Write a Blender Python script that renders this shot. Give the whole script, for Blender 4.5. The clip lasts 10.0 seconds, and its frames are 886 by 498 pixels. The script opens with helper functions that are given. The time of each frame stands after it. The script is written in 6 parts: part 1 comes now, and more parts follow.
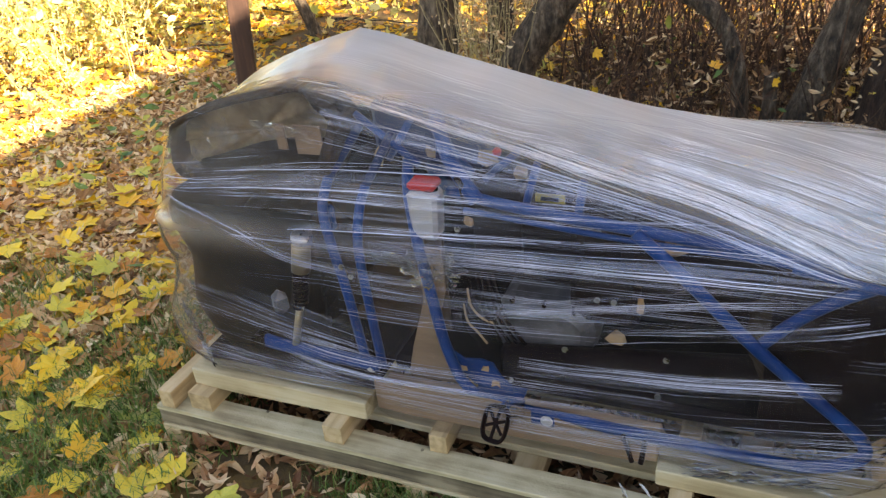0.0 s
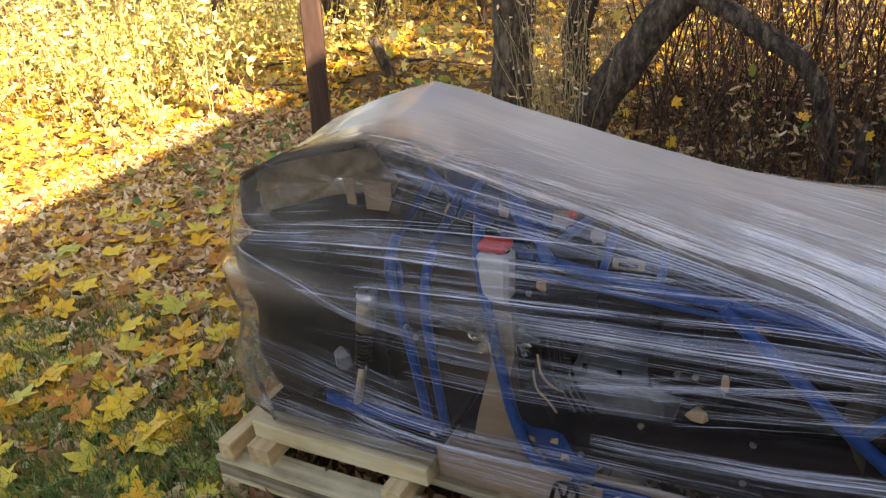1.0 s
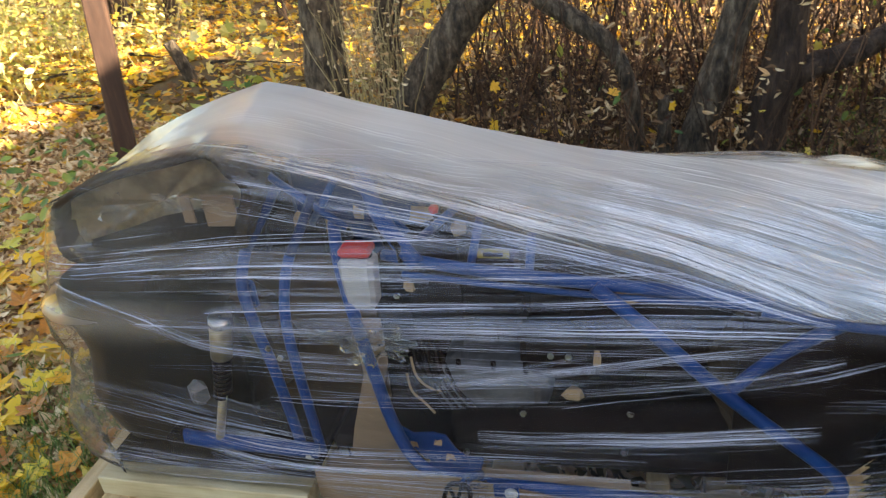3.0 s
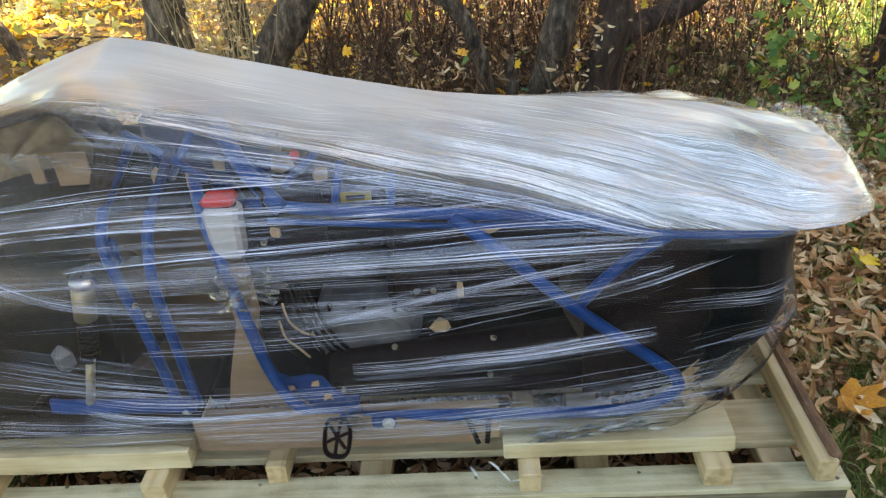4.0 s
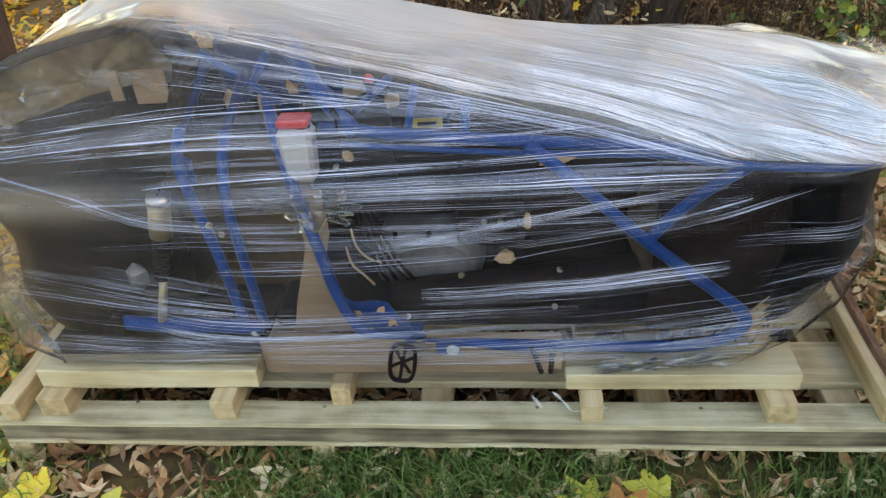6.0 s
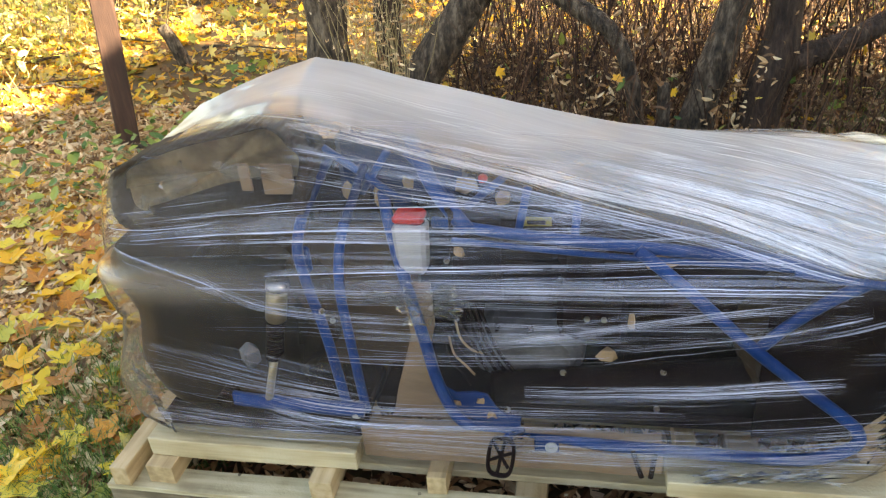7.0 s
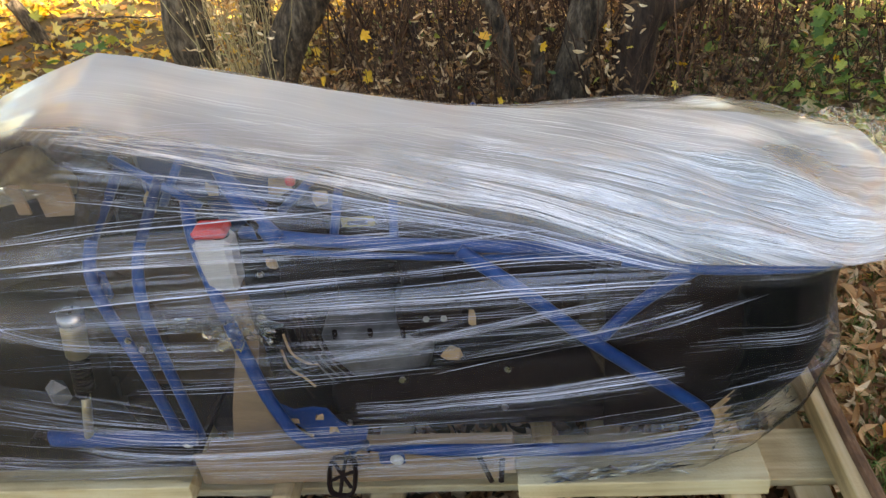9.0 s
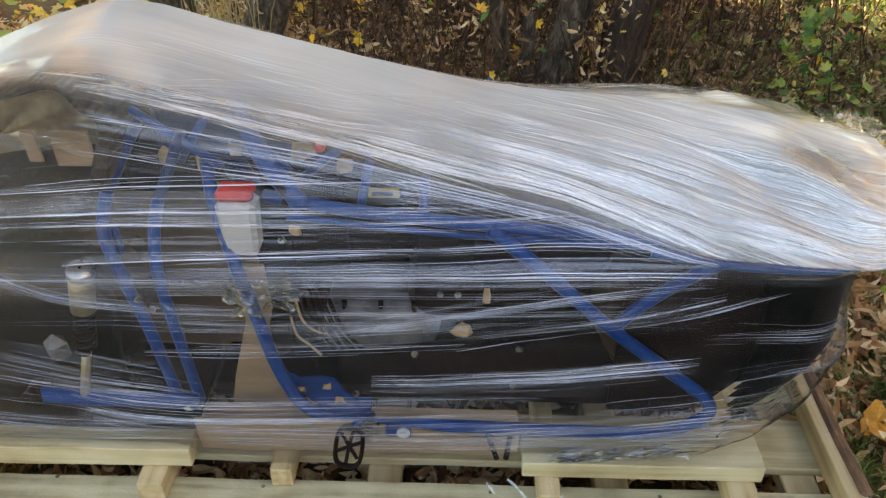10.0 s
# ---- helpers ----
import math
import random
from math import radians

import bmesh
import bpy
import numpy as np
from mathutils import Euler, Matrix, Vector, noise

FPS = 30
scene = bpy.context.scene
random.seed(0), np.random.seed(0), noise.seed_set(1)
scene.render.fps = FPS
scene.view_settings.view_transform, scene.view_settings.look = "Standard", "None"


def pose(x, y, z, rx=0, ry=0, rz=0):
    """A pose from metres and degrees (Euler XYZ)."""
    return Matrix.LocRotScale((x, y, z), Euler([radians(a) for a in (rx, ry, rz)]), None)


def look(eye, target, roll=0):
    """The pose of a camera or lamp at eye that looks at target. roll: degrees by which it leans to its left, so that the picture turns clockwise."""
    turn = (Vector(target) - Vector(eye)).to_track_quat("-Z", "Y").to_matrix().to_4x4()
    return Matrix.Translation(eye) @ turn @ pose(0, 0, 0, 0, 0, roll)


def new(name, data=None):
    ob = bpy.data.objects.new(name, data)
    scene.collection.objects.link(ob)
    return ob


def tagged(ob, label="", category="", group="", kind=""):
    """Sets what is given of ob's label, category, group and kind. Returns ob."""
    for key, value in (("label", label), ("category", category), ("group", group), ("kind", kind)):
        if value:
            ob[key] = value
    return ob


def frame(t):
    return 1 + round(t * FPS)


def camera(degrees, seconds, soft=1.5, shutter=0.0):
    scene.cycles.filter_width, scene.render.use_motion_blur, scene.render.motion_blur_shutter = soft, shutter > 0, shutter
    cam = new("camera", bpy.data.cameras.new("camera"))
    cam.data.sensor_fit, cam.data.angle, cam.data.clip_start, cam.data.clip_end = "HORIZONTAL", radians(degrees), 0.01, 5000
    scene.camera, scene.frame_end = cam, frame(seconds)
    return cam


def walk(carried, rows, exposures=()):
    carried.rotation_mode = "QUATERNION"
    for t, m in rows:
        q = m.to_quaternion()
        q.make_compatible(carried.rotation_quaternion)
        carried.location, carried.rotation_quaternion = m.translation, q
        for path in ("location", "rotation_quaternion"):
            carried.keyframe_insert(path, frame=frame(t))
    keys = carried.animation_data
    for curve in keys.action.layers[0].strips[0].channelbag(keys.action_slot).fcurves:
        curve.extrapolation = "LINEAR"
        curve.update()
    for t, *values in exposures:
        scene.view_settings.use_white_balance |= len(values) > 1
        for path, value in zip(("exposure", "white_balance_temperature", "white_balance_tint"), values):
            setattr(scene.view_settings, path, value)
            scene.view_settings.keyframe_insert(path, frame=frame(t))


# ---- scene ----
cam = camera(60.0, 10.0, soft=1.25, shutter=0.15)
PATH = [
    (0, (1.343, -1.081, 1.341), (0.613, 0.502, 0.36), -5.8),
    (0.5, (1.31, -1.05, 1.337), (0.467, 0.478, 0.359), -5.6),
    (1, (1.303, -1.008, 1.36), (0.408, 0.545, 0.475), -6.4),
    (1.5, (1.297, -0.999, 1.39), (0.351, 0.573, 0.595), -7.0),
    (2, (1.293, -0.987, 1.383), (0.377, 0.593, 0.568), -6.7),
    (2.5, (1.283, -0.947, 1.36), (0.476, 0.667, 0.495), -6.8),
    (3, (1.203, -0.967, 1.348), (0.744, 0.736, 0.404), -6.3),
    (3.2, (1.159, -1.004, 1.356), (0.81, 0.702, 0.372), -5.7),
    (4.3, (1.228, -1.063, 1.293), (1.209, 0.645, 0.253), -4.1),
    (4.5, (1.228, -1.047, 1.283), (1.266, 0.643, 0.215), -3.5),
    (5, (1.222, -1.058, 1.279), (1.247, 0.615, 0.185), -2.9),
    (5.5, (1.202, -1.077, 1.268), (1.16, 0.595, 0.171), -2.7),
    (6, (1.14, -1.096, 1.272), (0.94, 0.557, 0.164), -4.7),
    (6.2, (1.119, -1.097, 1.297), (0.852, 0.565, 0.217), -4.8),
    (7.3, (1.074, -1.083, 1.359), (0.662, 0.625, 0.402), -4.7),
    (7.5, (1.083, -1.066, 1.354), (0.642, 0.63, 0.39), -4.6),
    (8, (1.154, -0.99, 1.352), (0.61, 0.671, 0.379), -7.2),
    (8.5, (1.261, -0.921, 1.358), (0.789, 0.752, 0.371), -10.0),
    (9, (1.264, -0.903, 1.359), (1.053, 0.757, 0.265), -7.0),
    (9.5, (1.16, -0.899, 1.362), (0.991, 0.693, 0.163), -3.5),
    (10, (1.118, -0.893, 1.377), (1.053, 0.725, 0.204), -0.4),
]
EXPOSURES = [
    (0.0, 2.58, 8400, 18),
    (0.5, 2.3, 8400, 19),
    (1.0, 2.15, 8500, 19),
    (1.6, 1.78, 8600, 18),
    (2.1, 1.76, 8600, 18),
    (2.5, 1.95, 8500, 17),
    (3.0, 2.5, 8200, 12),
    (4.5, 2.95, 8300, 8),
    (5.2, 2.92, 8400, 8),
    (6.2, 2.97, 8400, 11),
    (7.5, 2.93, 8900, 14),
    (8.0, 2.76, 9100, 16),
    (8.5, 2.8, 9100, 16),
    (9.0, 2.82, 9000, 13),
    (10.0, 2.8, 9100, 12),
]
walk(cam, [(t, look(eye, target, roll)) for t, eye, target, roll in PATH], EXPOSURES)

# ---- world, sun, exposure ----
SUN_ELEV, SUN_TURN = 25.0, 107.5
world = bpy.data.worlds.new("world")
scene.world = world
world.use_nodes = True
sky = world.node_tree.nodes.new("ShaderNodeTexSky")
sky.sky_type, sky.sun_disc = "NISHITA", False
sky.sun_elevation, sky.sun_rotation = radians(SUN_ELEV), radians(SUN_TURN)
world.node_tree.links.new(sky.outputs[0], world.node_tree.nodes["Background"].inputs[0])
world.node_tree.nodes["Background"].inputs[1].default_value = 0.092
sun = new("sun", bpy.data.lights.new("sun", "SUN"))
sun.data.energy, sun.data.angle, sun.data.color = 5.0, radians(0.6), (1.0, 0.92, 0.77)
SUN_WAY = Vector((math.sin(radians(SUN_TURN)), math.cos(radians(SUN_TURN)), math.tan(radians(SUN_ELEV))))
sun.matrix_world = look(SUN_WAY * 20, (0, 0, 0))


# ---- materials ----
from mathutils import bvhtree


def ramp(nt, stops):
    node = nt.nodes.new("ShaderNodeValToRGB")
    els = node.color_ramp.elements
    while len(els) < len(stops):
        els.new(0.5)
    for e, (p, c) in zip(els, stops):
        e.position, e.color = p, (*c, 1) if len(c) == 3 else c
    return node


def texture(nt, scale, stretch=(1, 1, 1), detail=4.0, turn=0.0, source="Object", rough=0.55):
    co, mp = nt.nodes.new("ShaderNodeTexCoord"), nt.nodes.new("ShaderNodeMapping")
    mp.inputs["Scale"].default_value = stretch
    mp.inputs["Rotation"].default_value = (0, 0, radians(turn))
    nt.links.new(co.outputs[source], mp.inputs[0])
    no = nt.nodes.new("ShaderNodeTexNoise")
    no.inputs["Scale"].default_value, no.inputs["Detail"].default_value = scale, detail
    no.inputs["Roughness"].default_value = rough
    nt.links.new(mp.outputs[0], no.inputs[0])
    return no


def blank(name):
    m = bpy.data.materials.new(name)
    m.use_nodes = True
    return m, m.node_tree, m.node_tree.nodes["Principled BSDF"]


def surface(name, stops, rough=0.6, scale=8.0, stretch=(1, 1, 1), bump=0.3, fine=60.0, metal=0.0, coat=0.0, by="", spread=0.5, rough_var=0.15, depth=0.01, spec=0.5):
    """A worn surface: colour from a coarse and a fine noise, or by piece where by is 'object' or 'island'."""
    m, nt, bsdf = blank(name)
    coarse, grain = texture(nt, scale, stretch), texture(nt, fine, stretch, 6.0)
    mix = nt.nodes.new("ShaderNodeMath")
    mix.operation = "MULTIPLY_ADD"
    nt.links.new(grain.outputs[0], mix.inputs[0])
    mix.inputs[1].default_value = 0.45
    sub = nt.nodes.new("ShaderNodeMath")
    sub.operation = "MULTIPLY_ADD"
    nt.links.new(coarse.outputs[0], sub.inputs[0])
    sub.inputs[1].default_value, sub.inputs[2].default_value = 1.1, -0.27
    nt.links.new(sub.outputs[0], mix.inputs[2])
    value = mix
    if by:
        src = nt.nodes.new("ShaderNodeObjectInfo" if by == "object" else "ShaderNodeNewGeometry")
        key = src.outputs["Random" if by == "object" else "Random Per Island"]
        value = nt.nodes.new("ShaderNodeMix")
        value.inputs[0].default_value = spread
        nt.links.new(key, value.inputs[2])
        nt.links.new(mix.outputs[0], value.inputs[3])
    col = ramp(nt, stops)
    nt.links.new(value.outputs[0], col.inputs[0])
    nt.links.new(col.outputs[0], bsdf.inputs["Base Color"])
    rv = nt.nodes.new("ShaderNodeMapRange")
    rv.inputs["To Min"].default_value, rv.inputs["To Max"].default_value = max(0.03, rough - rough_var), min(1.0, rough + rough_var)
    nt.links.new(grain.outputs[0], rv.inputs[0])
    nt.links.new(rv.outputs[0], bsdf.inputs["Roughness"])
    bsdf.inputs["Metallic"].default_value = metal
    bsdf.inputs["Coat Weight"].default_value = coat
    bsdf.inputs["Specular IOR Level"].default_value = spec
    if bump:
        b = nt.nodes.new("ShaderNodeBump")
        b.inputs["Strength"].default_value, b.inputs["Distance"].default_value = bump, depth
        nt.links.new(mix.outputs[0], b.inputs["Height"])
        nt.links.new(b.outputs[0], bsdf.inputs["Normal"])
    return m


def leafy(name, stops, by="island", glow=0.2, rough=0.5):
    """Thin leaves: colour by piece with blotches, and light coming through."""
    m, nt, bsdf = blank(name)
    src = nt.nodes.new("ShaderNodeObjectInfo" if by == "object" else "ShaderNodeNewGeometry")
    blot = texture(nt, 28.0, detail=5.0)
    add = nt.nodes.new("ShaderNodeMath")
    add.operation = "MULTIPLY_ADD"
    nt.links.new(blot.outputs[0], add.inputs[0])
    add.inputs[1].default_value = 0.36
    off = nt.nodes.new("ShaderNodeMath")
    off.operation = "MULTIPLY_ADD"
    nt.links.new(src.outputs["Random" if by == "object" else "Random Per Island"], off.inputs[0])
    off.inputs[1].default_value, off.inputs[2].default_value = 1.0, -0.18
    nt.links.new(off.outputs[0], add.inputs[2])
    col = ramp(nt, stops)
    nt.links.new(add.outputs[0], col.inputs[0])
    nt.links.new(col.outputs[0], bsdf.inputs["Base Color"])
    bsdf.inputs["Roughness"].default_value = rough
    tr, mix = nt.nodes.new("ShaderNodeBsdfTranslucent"), nt.nodes.new("ShaderNodeMixShader")
    nt.links.new(col.outputs[0], tr.inputs[0])
    mix.inputs[0].default_value = glow
    nt.links.new(bsdf.outputs[0], mix.inputs[1])
    nt.links.new(tr.outputs[0], mix.inputs[2])
    nt.links.new(mix.outputs[0], nt.nodes["Material Output"].inputs[0])
    return m


def film_material(name, colour, rough, thin=0.0, thick=0.98, lines=0.95, shine=1.13, leaf_glow=None):
    """Stretch film: clear plastic that turns milky with the number of layers, with bright drawn lines along the winding (UV: metres along, metres up)."""
    m, nt, bsdf = blank(name)

    def node(kind, **values):
        n = nt.nodes.new("ShaderNode" + kind)
        for key, value in values.items():
            n.inputs[key].default_value = value
        return n

    def op(kind, a, b=None, c=None):
        n = nt.nodes.new("ShaderNodeMath")
        n.operation, n.use_clamp = kind, kind in ("ADD", "SUBTRACT")
        for k, v in enumerate((a, b, c)):
            if v is None:
                continue
            if isinstance(v, (int, float)):
                n.inputs[k].default_value = v
            else:
                nt.links.new(v, n.inputs[k])
        return n.outputs[0]

    def drawn(along, across, turn, start, end, power, detail=2.0, shift=0.0):
        mp, no = nt.nodes.new("ShaderNodeMapping"), node("TexNoise", Scale=1.0, Detail=detail, Roughness=0.55)
        mp.inputs["Rotation"].default_value, mp.inputs["Scale"].default_value, mp.inputs["Location"].default_value = (0, 0, radians(turn)), (along, across, 1), (shift, shift * 0.7, shift)
        nt.links.new(bent.outputs[0], mp.inputs[0])
        nt.links.new(mp.outputs[0], no.inputs[0])
        rng = nt.nodes.new("ShaderNodeMapRange")
        rng.interpolation_type = "SMOOTHSTEP"
        rng.inputs["From Min"].default_value, rng.inputs["From Max"].default_value, rng.inputs["To Max"].default_value = start, end, power
        nt.links.new(no.outputs[0], rng.inputs[0])
        return rng.outputs[0]

    uv, wave, bent = nt.nodes.new("ShaderNodeTexCoord"), node("TexNoise", Scale=2.2, Detail=2.0), nt.nodes.new("ShaderNodeVectorMath")
    nt.links.new(uv.outputs["UV"], wave.inputs[0])
    bent.operation = "MULTIPLY_ADD"
    bent.inputs[1].default_value = (0, 0.016, 0)
    nt.links.new(wave.outputs["Color"], bent.inputs[0])
    nt.links.new(uv.outputs["UV"], bent.inputs[2])
    layers = nt.nodes.new("ShaderNodeAttribute")
    layers.attribute_name = "layers"
    depth = layers.outputs["Fac"]
    drawing = nt.nodes.new("ShaderNodeAttribute")
    drawing.attribute_name = "pull"
    pull = drawing.outputs["Fac"]
    patches = drawn(2.2, 8.0, 3.0, 0.36, 0.68, 1.0)
    gather = drawn(1.5, 14.0, -4.0, 0.46, 0.66, 1.0, shift=7.0)
    veil = drawn(1.8, 26.0, 5.0, 0.51, 0.74, 1.0, 4.0, 11.0)
    fine = drawn(3.2, 330.0, 2.0, 0.56, 0.67, 1.0, 3.0)
    cross = drawn(3.6, 240.0, -7.0, 0.57, 0.68, 1.0, 2.0, 3.0)
    slant = drawn(3.0, 280.0, 9.0, 0.58, 0.68, 1.0, 2.0, 9.0)
    bold = drawn(2.0, 120.0, 0.5, 0.61, 0.68, 1.0, 2.0, 5.0)
    threads = op("MAXIMUM", op("MULTIPLY", fine, 0.7), op("MAXIMUM", op("MULTIPLY", cross, 0.75), op("MAXIMUM", op("MULTIPLY", slant, 0.65), op("MULTIPLY", bold, 0.9))))
    hair = op("MULTIPLY", threads, op("MULTIPLY_ADD", gather, 0.92, 0.08))
    weave = drawn(2.6, 62.0, 3.0, 0.36, 0.62, 1.0, 3.0, 21.0)
    coarse = op("MULTIPLY_ADD", op("MULTIPLY", weave, op("MULTIPLY", pull, 0.30)), 1.0, op("MULTIPLY_ADD", patches, 0.16, 0.80))
    haze = op("MULTIPLY", depth, coarse)
    glints = op("MULTIPLY", op("MULTIPLY_ADD", veil, 0.16, op("MULTIPLY", hair, lines)), pull)
    fac = op("ADD", op("MULTIPLY_ADD", haze, thick, thin), glints)
    fac = op("MINIMUM", fac, 0.985)
    relief = op("MULTIPLY_ADD", op("MULTIPLY", hair, pull), 1.0, op("MULTIPLY", patches, 0.45))
    bump = node("Bump", Strength=0.75, Distance=0.004)
    nt.links.new(relief, bump.inputs["Height"])
    # near-white thread colour stands in for sky highlights along the film
    tone = ramp(nt, [(0.0, tuple(c * 0.95 for c in colour)), (0.8, (0.95, 0.96, 0.98))])
    nt.links.new(op("MULTIPLY", threads, pull), tone.inputs[0])
    final = tone.outputs[0]
    # warm leaf light at the front end, mixed into the film's colour
    if leaf_glow:
        place, apart, reach, glow_mix = nt.nodes.new("ShaderNodeTexCoord"), nt.nodes.new("ShaderNodeSeparateXYZ"), nt.nodes.new("ShaderNodeMapRange"), nt.nodes.new("ShaderNodeMix")
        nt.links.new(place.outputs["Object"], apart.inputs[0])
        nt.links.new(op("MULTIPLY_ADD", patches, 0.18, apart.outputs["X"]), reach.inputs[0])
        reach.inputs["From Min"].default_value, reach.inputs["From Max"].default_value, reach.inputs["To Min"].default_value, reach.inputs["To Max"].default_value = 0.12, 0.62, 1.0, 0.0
        glow_mix.data_type = "RGBA"
        nt.links.new(reach.outputs[0], glow_mix.inputs[0])
        nt.links.new(final, glow_mix.inputs[6])
        glow_mix.inputs[7].default_value = (*leaf_glow, 1)
        final = glow_mix.outputs[2]
    nt.links.new(final, bsdf.inputs["Base Color"])
    bsdf.inputs["Roughness"].default_value = rough
    bsdf.inputs["Coat Weight"].default_value, bsdf.inputs["Coat Roughness"].default_value, bsdf.inputs["Coat IOR"].default_value = 1.0, 0.09, 1.6
    nt.links.new(bump.outputs[0], bsdf.inputs["Normal"])
    nt.links.new(bump.outputs[0], bsdf.inputs["Coat Normal"])
    trl, milk = nt.nodes.new("ShaderNodeBsdfTranslucent"), nt.nodes.new("ShaderNodeMixShader")
    trl.inputs[0].default_value = (*colour, 1)
    milk.inputs[0].default_value = 0.14
    nt.links.new(bsdf.outputs[0], milk.inputs[1])
    nt.links.new(trl.outputs[0], milk.inputs[2])
    sheen, skin = nt.nodes.new("ShaderNodeBsdfGlossy"), nt.nodes.new("ShaderNodeMixShader")
    sheen.inputs["Color"].default_value, sheen.inputs["Roughness"].default_value = (0.95, 0.96, 0.98, 1), 0.17
    nt.links.new(bump.outputs[0], sheen.inputs["Normal"])
    nt.links.new(op("MULTIPLY_ADD", pull, 0.30, 0.03), skin.inputs[0])
    nt.links.new(milk.outputs[0], skin.inputs[1])
    nt.links.new(sheen.outputs[0], skin.inputs[2])
    clear, gloss, glass = nt.nodes.new("ShaderNodeBsdfTransparent"), nt.nodes.new("ShaderNodeBsdfGlossy"), nt.nodes.new("ShaderNodeMixShader")
    clear.inputs[0].default_value = (0.92, 0.905, 0.895, 1)
    gloss.inputs["Roughness"].default_value = 0.06
    nt.links.new(bump.outputs[0], gloss.inputs["Normal"])
    fres = node("Fresnel", IOR=shine)
    nt.links.new(bump.outputs[0], fres.inputs["Normal"])
    nt.links.new(fres.outputs[0], glass.inputs[0])
    nt.links.new(clear.outputs[0], glass.inputs[1])
    nt.links.new(gloss.outputs[0], glass.inputs[2])
    mix = nt.nodes.new("ShaderNodeMixShader")
    nt.links.new(fac, mix.inputs[0])
    nt.links.new(glass.outputs[0], mix.inputs[1])
    nt.links.new(skin.outputs[0], mix.inputs[2])
    nt.links.new(mix.outputs[0], nt.nodes["Material Output"].inputs[0])
    return m


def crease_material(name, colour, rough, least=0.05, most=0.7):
    """Drawn-out cords of film: glossy and half clear, fading in and out along their run; their bright bluish colour
    stands in for reflected sky.
    """
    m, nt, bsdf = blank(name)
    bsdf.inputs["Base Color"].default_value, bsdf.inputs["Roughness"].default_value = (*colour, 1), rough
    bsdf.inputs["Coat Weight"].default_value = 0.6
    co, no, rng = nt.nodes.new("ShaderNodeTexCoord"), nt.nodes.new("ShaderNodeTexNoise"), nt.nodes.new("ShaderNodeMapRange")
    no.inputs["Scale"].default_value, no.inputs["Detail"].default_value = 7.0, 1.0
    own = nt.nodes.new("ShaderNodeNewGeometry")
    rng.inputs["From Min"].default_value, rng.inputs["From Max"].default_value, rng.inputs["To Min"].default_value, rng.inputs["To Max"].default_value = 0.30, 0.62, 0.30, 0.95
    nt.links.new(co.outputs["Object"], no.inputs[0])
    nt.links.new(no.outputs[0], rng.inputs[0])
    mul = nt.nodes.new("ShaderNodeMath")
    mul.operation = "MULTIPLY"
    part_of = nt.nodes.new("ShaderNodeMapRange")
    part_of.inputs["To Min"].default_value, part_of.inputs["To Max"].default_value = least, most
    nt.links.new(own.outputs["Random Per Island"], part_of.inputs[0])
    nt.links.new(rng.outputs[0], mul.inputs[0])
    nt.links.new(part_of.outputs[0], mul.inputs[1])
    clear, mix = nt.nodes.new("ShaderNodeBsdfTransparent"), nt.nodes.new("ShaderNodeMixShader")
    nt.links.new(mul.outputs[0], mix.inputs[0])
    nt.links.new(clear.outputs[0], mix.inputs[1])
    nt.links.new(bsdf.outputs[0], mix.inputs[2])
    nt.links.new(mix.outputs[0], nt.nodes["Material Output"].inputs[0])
    return m


